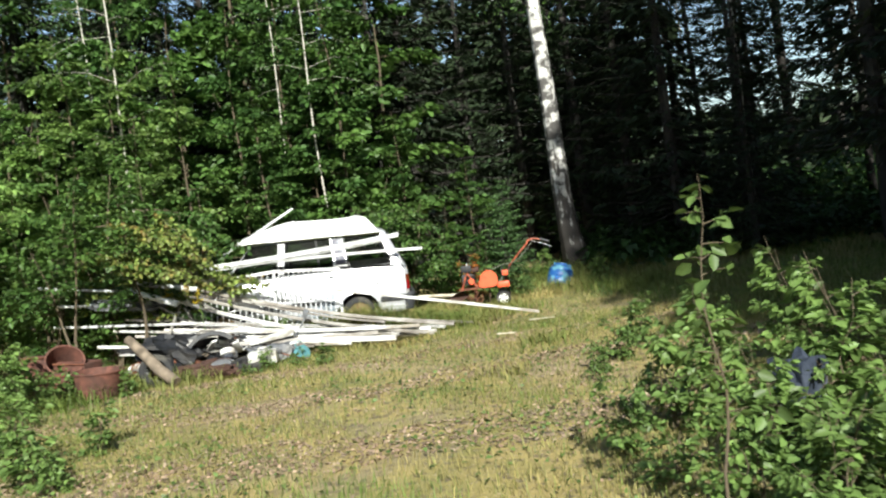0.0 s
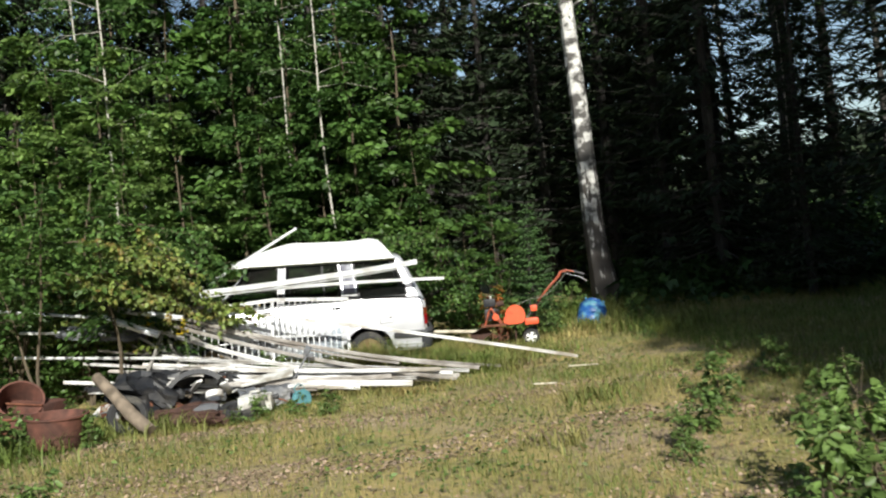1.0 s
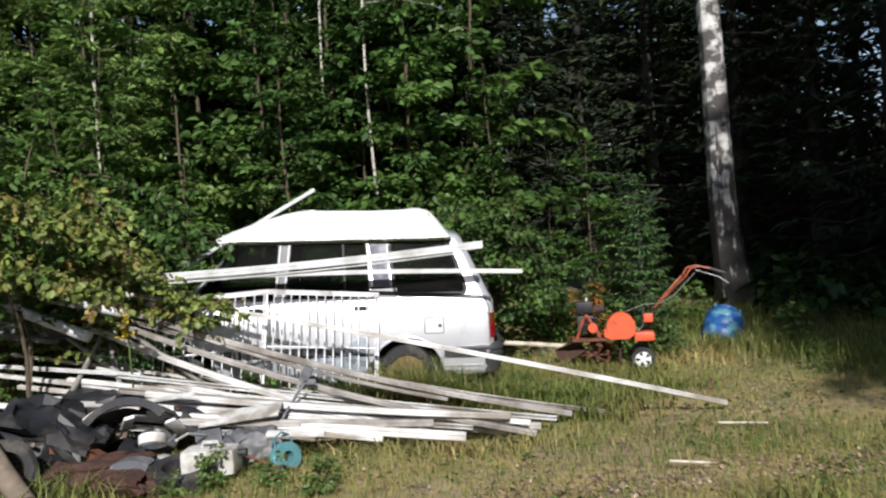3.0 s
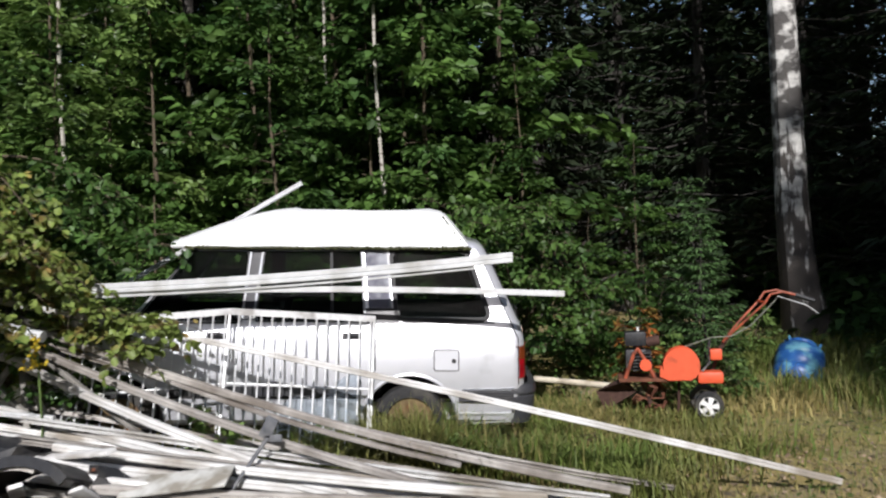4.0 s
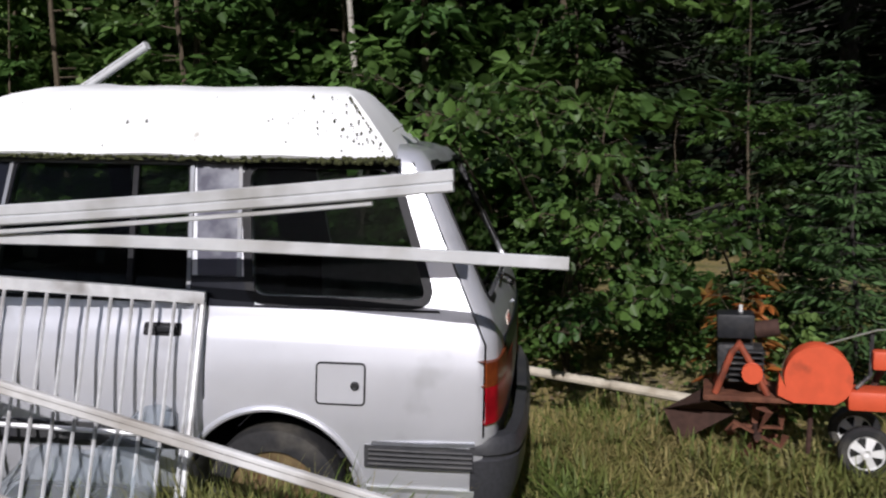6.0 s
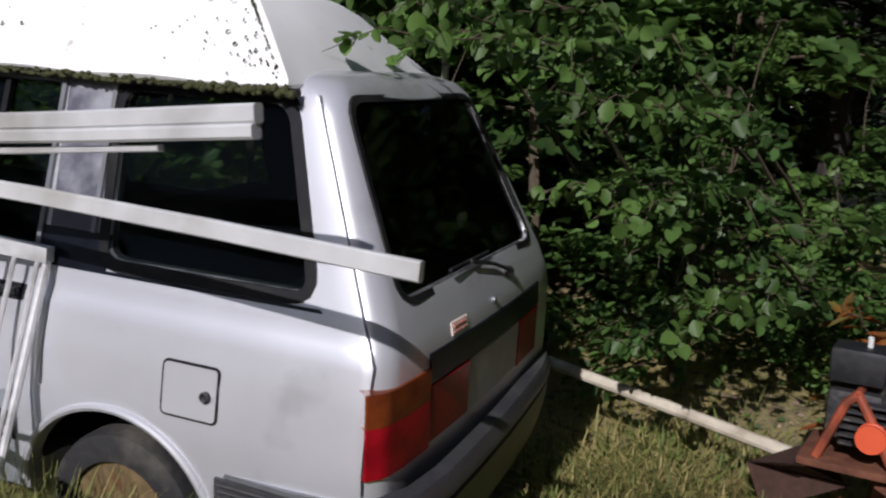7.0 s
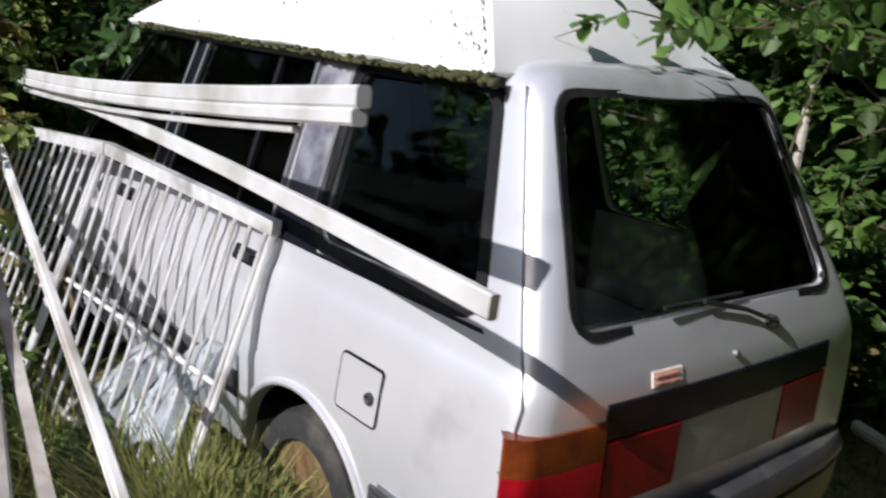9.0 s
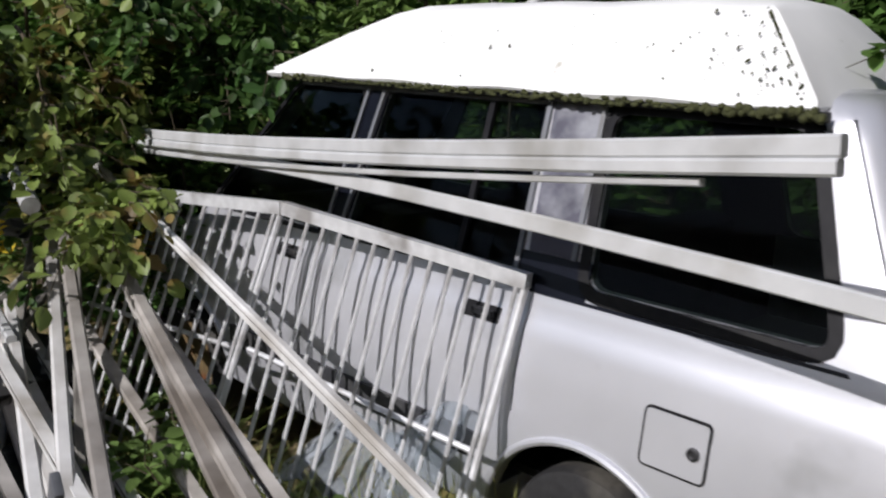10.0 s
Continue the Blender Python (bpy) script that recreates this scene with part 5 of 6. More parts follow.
# torn clear plastic sheet behind the bars
bm = bmesh.new()
grid = [[bm.verts.new((-2.15 - 0.75 * i / 22, 15.74 - 0.24 * i / 22 - 0.20 * j / 10 + 0.011 * math.sin(i * 1.7 + j) + 0.008 * math.sin(i * 0.6 - j * 1.9), 0.84 - 0.42 * j / 10 + 0.05 * math.sin(i * 0.5) - 0.012 * i * (1 - j / 10))) for j in range(11)] for i in range(23)]
for i in range(22):
    for j in range(10):
        bm.faces.new((grid[i][j], grid[i + 1][j], grid[i + 1][j + 1], grid[i][j + 1]))
sheet = part("plastic_sheet", bm, M_FILM, None, smooth=60)
md = sheet.modifiers.new("thick", "SOLIDIFY")
md.thickness = 0.003
tagged(sheet, "crumpled clear plastic sheet hanging behind the fence bars", "plastic sheet")


# ---- scrap heap ----
def fender(name, at, turn, length, r, arc, mat, label, width=0.28, thick=0.02):
    """A curved black car part: a bent strip with a folded lip."""
    t = thing(name, label, "car part", pose(*at, *turn))
    bm = bmesh.new()
    prof = [(-width / 2, 0), (-width / 2, -0.05), (-width / 2 + thick, -0.05), (-width / 2 + thick, -thick), (width / 2 - thick, -thick), (width / 2 - thick, -0.07), (width / 2, -0.07), (width / 2, 0)]
    pts = [Vector((r * math.sin(a), 0, r * math.cos(a))) for a in np.linspace(-arc / 2, arc / 2, 15)]
    pts = [pts[0] - Vector((length, 0, 0.05))] + pts
    sweep(bm, pts, prof)
    bmesh.ops.recalc_face_normals(bm, faces=bm.faces)
    part("panel", bm, mat, t)
    return t


fender("wheel_arch_liner", (-3.88, 13.80, 0.10), (-22, -18, 12), 0.10, 0.50, 2.2, M_BLACK, "large black plastic wheel arch liner standing on edge", 0.48)
# white band shaped as the bright highlight on the liner's edge
fender("white_arch_strip", (-3.92, 13.62, 0.12), (-22, -18, 12), 0.02, 0.525, 1.3, M_WHITE, "white band standing for the highlight along a black arch liner", 0.05)
fender("wheel_arch_liner", (-4.75, 13.8, 0.15), (-10, 15, -15), 0.3, 0.40, 1.9, M_BLACK, "black plastic wheel arch liner lying on scrap", 0.30)
fender("dark_bumper", (-3.6, 13.25, -0.12), (0, -6, 8), 0.9, 0.35, 1.2, M_TARP, "dark grey plastic bumper in the scrap heap", 0.16)
fender("dark_bumper", (-4.9, 14.0, 0.1), (0, 10, 40), 0.5, 0.45, 1.0, M_BLACK, "dark grey plastic bumper in the scrap heap", 0.2)


def tyre(at, turn, r, label):
    t = thing("old_tyre", label, "tyre", pose(*at, *turn))
    bm = bmesh.new()
    lathe(bm, [(r * 0.6, -0.07), (r * 0.85, -0.085), (r * 0.98, -0.06), (r, 0), (r * 0.98, 0.06), (r * 0.85, 0.085), (r * 0.6, 0.07), (r * 0.56, 0)], 28, None, True)
    part("tread", bm, M_TYRE, t)


tyre((-4.55, 12.95, 0.22), (70, 10, 30), 0.26, "old black tyre leaning in the scrap heap")
tyre((-3.15, 13.25, 0.09), (8, 4, 0), 0.29, "old black tyre lying in the scrap heap")


def crumpled(name, label, category, at, size, mat, seed, amp=0.12, cuts=8):
    """A dented, uneven lump of a thing: a bevelled box pushed out of shape."""
    bm = bmesh.new()
    bmesh.ops.create_cube(bm, size=1.0)
    bmesh.ops.subdivide_edges(bm, edges=bm.edges, cuts=cuts, use_grid_fill=True)
    for v in bm.verts:
        k = noise.noise_vector(v.co * 2.3 + Vector((seed, seed * 1.7, 0))) + noise.noise_vector(v.co * 6.1 + Vector((seed * 1.3, 0, seed))) * 0.4
        q = v.co.normalized() * 0.62
        v.co = v.co.lerp(q, 0.35) + k * amp
        v.co = Vector((v.co.x * size[0], v.co.y * size[1], v.co.z * size[2]))
    ob = part(name, bm, mat, None, smooth=24)
    ob.matrix_world = at
    return tagged(ob, label, category)


crumpled("grey_tarpaulin", "folded grey tarpaulin over the heap", "tarpaulin", pose(-5.75, 14.9, 1.22, 0, 8, 5), (1.15, 0.45, 0.17), M_TARP, 3.1, 0.22)
crumpled("black_sack", "black plastic sack under the rails", "sack", pose(-4.5, 14.6, 0.35, 0, 5, 20), (0.9, 0.6, 0.42), M_BLACK, 9.2, 0.25)
crumpled("black_sheet", "black plastic sheet draped over the scrap", "plastic sheet", pose(-4.55, 13.55, 0.38, 12, 18, 10), (0.85, 0.45, 0.36), M_BLACK, 11.3, 0.42, 8)
crumpled("black_sack", "black plastic sack under the rails", "sack", pose(-3.3, 14.6, 0.22, 0, 5, -10), (0.9, 0.4, 0.3), M_BLACK, 5.2, 0.25)
crumpled("dark_bag", "dark blue grey cloth bag among the bushes", "bag", pose(2.95, 6.15, 0.33, 0, 10, 30), (0.30, 0.30, 0.50), M_BAG, 6.6, 0.2)
crumpled("scrap_lump", "dark rusty scrap on the ground", "scrap", pose(-3.9, 13.3, 0.10, 0, 0, 20), (0.7, 0.4, 0.22), M_RUSTDARK, 2.2, 0.2)
crumpled("scrap_lump", "brown crumpled scrap on the ground", "scrap", pose(-3.55, 13.05, 0.08, 0, 0, -20), (0.55, 0.25, 0.16), M_RUSTDARK, 7.7, 0.25)
crumpled("scrap_lump", "grey stone like scrap on the ground", "scrap", pose(-2.85, 14.0, 0.14, 0, 0, 40), (0.4, 0.3, 0.25), M_TARP, 1.2, 0.2)
crumpled("scrap_lump", "rusty lump below the car's tail", "scrap", pose(-0.32, 16.75, 0.06, 0, 0, 40), (0.22, 0.16, 0.12), M_RUSTDARK, 4.2, 0.25)

# loose scrap strewn through the heap
def scrap(k):
    x, y = rng.uniform(-5.3, -2.6), rng.uniform(13.0, 14.5)
    y = 13.0 + (y - 13.0) * (0.5 + 0.5 * (x + 5.3) / 3.1) + 0.25
    z = float(rise(x, y)) + rng.uniform(0.03, 0.12) + 0.35 * max(0.0, min(1.0, (y - 13.2) / 0.9)) * rng.random()
    kind = k % 4
    mat = (M_BLACK, M_RUST, M_TARP, M_WHITE, M_BLACK, M_RUSTDARK, M_WOOD)[k % 7]
    word = ("black plastic", "rusty iron", "grey metal", "dirty white plastic", "black plastic", "dark rusty iron", "weathered wooden")[k % 7]
    t = thing("scrap_piece", word + " scrap piece in the heap", "scrap", pose(x, y, z, *rng.uniform(-35, 35, 2), rng.uniform(0, 360)), "scrap pieces")
    bm = bmesh.new()
    if kind == 0:
        w = rng.uniform(0.16, 0.38)
        pts = [(-w, 0, 0), (-w * 0.3, 0.03, 0.08), (w * 0.5, 0.0, 0.06), (w, -0.05, -0.04)]
        sweep(bm, pts, [(-0.10, 0), (-0.09, -0.05), (-0.08, -0.01), (0.09, -0.012), (0.12, -0.06), (0.13, 0.0)])
    elif kind == 1:
        tube(bm, [(-0.35, 0, 0), (-0.1, 0.02, 0.05), (0.2, 0.0, 0.02), (0.38, 0.1, -0.02)], rng.uniform(0.010, 0.028), 8)
    elif kind == 2:
        box(bm, (0, 0, 0), (rng.uniform(0.15, 0.4), rng.uniform(0.1, 0.25), rng.uniform(0.02, 0.09)), 0.012)
    else:
        lathe(bm, [(0.09, 0), (0.12, 0.01), (0.125, 0.09), (0.10, 0.10), (0.09, 0.03)], 16, None, True)
    bmesh.ops.recalc_face_normals(bm, faces=bm.faces)
    part("piece", bm, mat, t)


for k in range(46):
    scrap(k)

can = thing("white_canister", "dirty white plastic canister lying on its side", "canister", pose(-2.97, 13.40, 0.16, 0, 0, 6))
bm = bmesh.new()
box(bm, (0, 0, 0), (0.46, 0.28, 0.22), 0.05)
part("tank", bm, M_CANISTER, can, smooth=50)
bm = bmesh.new()
sweep(bm, [(-0.08, 0, 0.10), (-0.06, 0, 0.15), (0.06, 0, 0.15), (0.08, 0, 0.10)], circle(0.016, 8))
part("grip", bm, M_CANISTER, can)
bm = bmesh.new()
lathe(bm, [(0.03, 0), (0.03, 0.05), (0.036, 0.05), (0.036, 0.08)], 14, pose(0.22, 0.0, 0.05, 0, 90, 0))
part("cap", bm, M_BLACK, can, "black screw cap")
slab = thing("white_board", "white plastic board wedged in the heap", "board", pose(-3.0, 14.15, 0.38, 18, -6, 4))
bm = bmesh.new()
box(bm, (0, 0, 0), (0.75, 0.24, 0.02), 0.006)
part("sheet", bm, M_CANISTER, slab)
for x, y, z, r, w in ((-2.35, 13.75, 0.28, 8, 0.5), (-3.75, 14.2, 0.55, -20, 0.7), (-4.55, 14.3, 0.50, 15, 0.45), (-3.9, 13.75, 0.42, -55, 0.42)):
    b = thing("white_strip", "short white plastic strip in the heap", "strip", pose(x, y, z, 10, r * 0.4, r), "white strips")
    bm = bmesh.new()
    box(bm, (0, 0, 0), (w, 0.09, 0.03), 0.008)
    part("strip", bm, M_WHITE, b)

reel = thing("hose_reel", "faded teal plastic hose reel on the grass", "hose reel", pose(-2.40, 13.60, 0.12, 78, 0, 50) @ Matrix.Scale(0.8, 4))
bm = bmesh.new()
lathe(bm, [(0.06, -0.07), (0.15, -0.07), (0.155, -0.055), (0.08, -0.045), (0.08, 0.045), (0.155, 0.055), (0.15, 0.07), (0.06, 0.07)], 24, None, True)
part("drum", bm, M_TEAL, reel)
for r, h in ((0.098, -0.03), (0.100, 0.0), (0.098, 0.03), (0.124, -0.015), (0.126, 0.016)):
    bm = bmesh.new()
    sweep(bm, [(r * math.cos(a), r * math.sin(a), h + 0.004 * math.sin(3 * a)) for a in np.linspace(0, 2 * math.pi, 25)], circle(0.013, 6))
    part("hose_turn", bm, M_HOSE, reel, "pale teal hose")
bm = bmesh.new()
sweep(bm, [(-0.12, 0.02, 0.08), (-0.14, 0.2, 0.05), (0.0, 0.26, 0.0), (0.14, 0.2, -0.05), (0.12, 0.02, -0.08)], circle(0.012, 6))
part("handle", bm, M_TEAL, reel)

stake = thing("iron_stake", "rusty grey iron stake with a bracket plate", "stake", pose(-2.78, 14.15, 0.05))
bm = bmesh.new()
sweep(bm, [(0, 0, 0), (0.12, 0.12, 0.25), (0.30, 0.33, 0.55)], circle(0.014, 7))
part("rod", bm, M_TARP, stake)
bm = bmesh.new()
box(bm, (0.31, 0.34, 0.62), (0.09, 0.03, 0.16), 0.008, Matrix.Rotation(0.5, 3, "Y"))
box(bm, (0.34, 0.34, 0.55), (0.13, 0.03, 0.05), 0.008)
part("bracket", bm, M_TARP, stake)

log = thing("fallen_log", "peeled weathered log leaning out of the scrap heap", "log", pose(-4.15, 12.62, 0.08))
bm = bmesh.new()
sweep(bm, [(0.05, -0.05, -0.02), (-0.25, 0.12, 0.18), (-0.55, 0.28, 0.46), (-0.80, 0.40, 0.68)], circle(0.085, 12), [1.0, 1.05, 0.95, 0.85])
part("stem", bm, M_WOOD, log)

# rusty tubs and boxes
def tub(at, turn, r, h, label):
    t = thing("rusty_tub", label, "tub", pose(*at, *turn), "rusty tubs")
    bm = bmesh.new()
    lathe(bm, [(r * 0.8, 0), (r, h), (r * 1.05, h), (r * 1.05, h + 0.02), (r * 0.96, h + 0.02), (r * 0.76, 0.03)], 26)
    part("wall", bm, M_CLAY, t)


tub((-5.12, 12.2, 0.06), (0, 4, 0), 0.36, 0.36, "round rusty red tub standing in weeds")
tub((-6.1, 13.1, 0.35), (50, 10, 30), 0.28, 0.35, "rusty tub tipped on its side")
for x, y, z, sx, sz, r in ((-5.75, 12.55, 0.12, 0.62, 0.24, -6), (-5.80, 12.60, 0.33, 0.58, 0.14, 14), (-6.3, 12.9, 0.16, 0.75, 0.30, 10), (-5.9, 13.2, 0.42, 0.60, 0.16, -12), (-6.6, 13.3, 0.5, 0.45, 0.3, 20)):
    b = thing("rusty_box", "rusty iron sheet box in the weeds", "metal box", pose(x, y, z, 0, 5, r), "rusty boxes")
    bm = bmesh.new()
    box(bm, (0, 0, 0), (sx, 0.45, sz), 0.02)
    part("shell", bm, M_CLAY, b)
    bm = bmesh.new()
    sweep(bm, [(-sx / 2, -0.235, sz / 2), (sx / 2, -0.235, sz / 2)], circle(0.018, 6))
    part("rim", bm, M_RUST, b)


# ---- rotary tiller ----
til = thing("rotary_tiller", "orange rotary tiller with bent handlebars parked in grass", "tiller", pose(0, 18.2, 0.0))


def til_part(name, mat, fn, label="", parent=None):
    bm = bmesh.new()
    fn(bm)
    bmesh.ops.recalc_face_normals(bm, faces=bm.faces)
    return part(name, bm, mat, parent or til, label)


til_part("deck", M_RUST, lambda b: box(b, (0.28, 0, 0.42), (0.58, 0.42, 0.035), 0.01), "rusty red deck plate")
til_part("tine_guard", M_RUSTDARK, lambda b: sweep(b, [(0.02, 0, 0.40), (-0.04, 0, 0.28), (0.02, 0, 0.18)], [(-0.21, -0.008), (0.21, -0.008), (0.21, 0.008), (-0.21, 0.008)]))
for s in (-0.16, 0.0, 0.16):
    def tines(b, s=s):
        for k in range(4):
            a = k * math.pi / 2 + s * 3
            p = Vector((0.30 + 0.02 * math.cos(a), s, 0.20 + 0.02 * math.sin(a)))
            q = Vector((0.30 + 0.15 * math.cos(a), s, 0.20 + 0.15 * math.sin(a)))
            e = q + Vector((-0.07 * math.sin(a), 0.03, 0.07 * math.cos(a)))
            sweep(b, [p, q, e], [(-0.022, -0.006), (0.022, -0.006), (0.022, 0.006), (-0.022, 0.006)])
    til_part("tine", M_RUST, tines, "rusty curved tine")
til_part("axle", M_RUSTDARK, lambda b: tube(b, [(0.30, -0.24, 0.20), (0.30, 0.24, 0.20)], 0.022))


def frame_a(b):
    for y in (-0.17, 0.10):
        tube(b, [(0.06, y, 0.44), (0.16, y, 0.70), (0.20, y, 0.74)], 0.020)
        tube(b, [(0.36, y, 0.44), (0.27, y, 0.62), (0.20, y, 0.74)], 0.020)
    tube(b, [(0.20, -0.17, 0.74), (0.20, 0.10, 0.74)], 0.018)


til_part("engine_frame", M_OLDORANGE, frame_a, "orange engine frame")
til_part("pulley", M_ORANGE, lambda b: lathe(b, [(0.02, -0.03), (0.06, -0.03), (0.06, -0.01), (0.045, 0), (0.06, 0.01), (0.06, 0.03), (0.02, 0.03)], 18, pose(0.27, -0.21, 0.58, 90, 0, 0)))
eng = til_part("engine", M_ENGINE, lambda b: box(b, (0.18, 0.02, 0.62), (0.22, 0.24, 0.22), 0.03), "black finned engine block")
til_part("air_box", M_BLACK, lambda b: box(b, (0.18, -0.02, 0.84), (0.22, 0.20, 0.15), 0.02), "", eng)


for k in range(6):
    til_part("cooling_fin", M_ENGINE, lambda b, k=k: box(b, (0.24, -0.02, 0.52 + 0.035 * k), (0.20, 0.30, 0.010), 0.003), "", eng)
til_part("spark_cap", M_HUB, lambda b: tube(b, [(0.21, -0.02, 0.90), (0.21, -0.03, 0.96)], 0.012), "", eng)
til_part("silencer", M_RUSTDARK, lambda b: tube(b, [(0.30, 0.12, 0.78), (0.44, 0.12, 0.80)], 0.055, 12), "", eng)


def hood(b):
    c = Vector((0.63, -0.20, 0.57))
    ring = []
    for k in range(25):
        a = math.radians(-40 + 250 * k / 24)
        ring.append((c.x + 0.185 * math.cos(a), c.z + 0.185 * math.sin(a)))
    ring += [(0.42, 0.585), (0.41, 0.46), (0.50, 0.42), (0.72, 0.42)]
    bm_a = [b.verts.new((x, -0.235, z)) for x, z in ring]
    bm_m = [b.verts.new((c.x + (x - c.x) * 1.0, -0.215, c.z + (z - c.z) * 1.06)) for x, z in ring]
    bm_b = [b.verts.new((c.x + (x - c.x) * 1.0, -0.12, c.z + (z - c.z) * 1.06)) for x, z in ring]
    n = len(ring)
    for p, q in ((bm_a, bm_m), (bm_m, bm_b)):
        for j in range(n):
            b.faces.new((p[j], p[(j + 1) % n], q[(j + 1) % n], q[j]))
    b.faces.new(bm_a[::-1]), b.faces.new(bm_b)


til_part("belt_cover", M_ORANGE, hood, "round orange belt cover")
til_part("gearbox", M_ORANGE, lambda b: box(b, (0.92, -0.10, 0.435), (0.26, 0.20, 0.12), 0.03), "orange gear housing")
til_part("lever_box", M_ORANGE, lambda b: box(b, (0.985, -0.12, 0.67), (0.12, 0.10, 0.11), 0.015), "small orange lever box")
til_part("linkage", M_ENGINE, lambda b: tube(b, [(0.84, -0.15, 0.50), (0.92, -0.13, 0.58), (0.93, -0.1, 0.82)], 0.014))
til_part("column", M_RUSTDARK, lambda b: tube(b, [(0.95, 0.02, 0.45), (1.05, 0.05, 0.70), (1.15, 0.06, 0.84)], 0.024))
for y in (-0.06, 0.30):
    hb = til_part("handlebar", M_OLDORANGE, lambda b, y=y: tube(b, [(1.08, 0.03, 0.78), (1.26, y * 0.6, 0.96), (1.50, y, 1.18), (1.56, y, 1.27), (1.68, y, 1.29), (1.86, y, 1.24)], 0.0125, 8), "bent orange tube handlebar")
    til_part("grip", M_BLACK, lambda b, y=y: tube(b, [(1.80, y, 1.258), (1.98, y, 1.19)], 0.022, 8), "", hb)
til_part("handle_brace", M_ORANGE, lambda b: tube(b, [(1.50, -0.06, 1.18), (1.50, 0.30, 1.18)], 0.012))
til_part("brake_lever", M_GALV, lambda b: tube(b, [(1.62, -0.07, 1.25), (1.9, -0.07, 1.15), (2.02, -0.06, 1.06)], 0.005, 5))
til_part("cable", M_CABLE, lambda b: tube(b, [(0.62, -0.16, 0.74), (0.80, -0.16, 0.80), (0.95, -0.14, 0.845), (1.15, -0.10, 0.85), (1.35, -0.06, 0.95), (1.62, -0.05, 1.22)], 0.006, 6), "grey control cable")
for y in (-0.24, 0.20):
    m = pose(0.885, y, 0.155, 90, 0, 0)
    wh = til_part("wheel", M_TYRE, lambda b, m=m: lathe(b, [(0.10, -0.035), (0.135, -0.04), (0.15, -0.02), (0.15, 0.02), (0.135, 0.04), (0.10, 0.035)], 26, m, True), "small black rubber wheel")
    til_part("hub_disc", M_HUB, lambda b, m=m: lathe(b, [(0.002, 0.024), (0.02, 0.04), (0.09, 0.022), (0.105, 0.034), (0.105, -0.03), (0.002, -0.03)], 24, m), "white spoked hub", wh)
    for k in range(5):
        def slot(b, m=m, k=k):
            a0, a1 = 2 * math.pi * k / 5 + 0.35, 2 * math.pi * k / 5 + 0.95
            vs = [(0.03, (a0 + a1) / 2), (0.088, a0), (0.092, (a0 + a1) / 2), (0.088, a1)]
            lo = [b.verts.new(m @ Vector((r * math.cos(a), r * math.sin(a), 0.0))) for r, a in vs]
            hi = [b.verts.new(m @ Vector((r * math.cos(a), r * math.sin(a), 0.044 - 0.16 * r))) for r, a in vs]
            b.faces.new(hi), b.faces.new(lo[::-1])
            for j in range(4):
                b.faces.new((lo[j], lo[(j + 1) % 4], hi[(j + 1) % 4], hi[j]))
        til_part("hub_slot", M_RUBBER, slot, "", wh)
til_part("wheel_axle", M_RUSTDARK, lambda b: tube(b, [(0.885, -0.24, 0.155), (0.885, 0.20, 0.155)], 0.014))
til_part("drag_bar", M_RUSTDARK, lambda b: tube(b, [(0.62, 0.0, 0.42), (0.60, 0.0, 0.05)], 0.016))

# ---- blue barrel ----
barrel = thing("blue_barrel", "weathered blue plastic barrel tilted under the birch", "barrel", pose(2.16, 20.05, 0.02, -26, 18, 0) @ Matrix.Diagonal((1.08, 1.08, 0.92, 1)))
bm = bmesh.new()
lathe(bm, [(0.20, 0), (0.245, 0.02), (0.27, 0.10), (0.272, 0.18), (0.262, 0.20), (0.275, 0.22), (0.272, 0.36), (0.262, 0.38), (0.27, 0.40), (0.25, 0.50), (0.20, 0.55), (0.15, 0.57)], 30)
part("drum", bm, M_BLUE, barrel)
bm = bmesh.new()
lathe(bm, [(0.13, 0.56), (0.155, 0.57), (0.155, 0.61), (0.14, 0.625), (0.02, 0.625)], 24)
part("lid", bm, M_BLUE, barrel)
for a in (0, math.pi):
    bm = bmesh.new()
    sweep(bm, [(0.19 * math.cos(a + t), 0.19 * math.sin(a + t), z) for t, z in ((-0.5, 0.54), (-0.4, 0.62), (0.4, 0.62), (0.5, 0.54))], circle(0.015, 6))
    part("grip", bm, M_BLUE, barrel)

# ---- weeds, small trees, grass ----
def place(ob, x, y, s=1.0, turn=0.0):
    ob.matrix_world = Matrix.Translation((x, y, float(rise(x, y)) - 0.02)) @ Matrix.Rotation(turn, 4, "Z") @ Matrix.Diagonal((s, s, s, 1))
    return ob


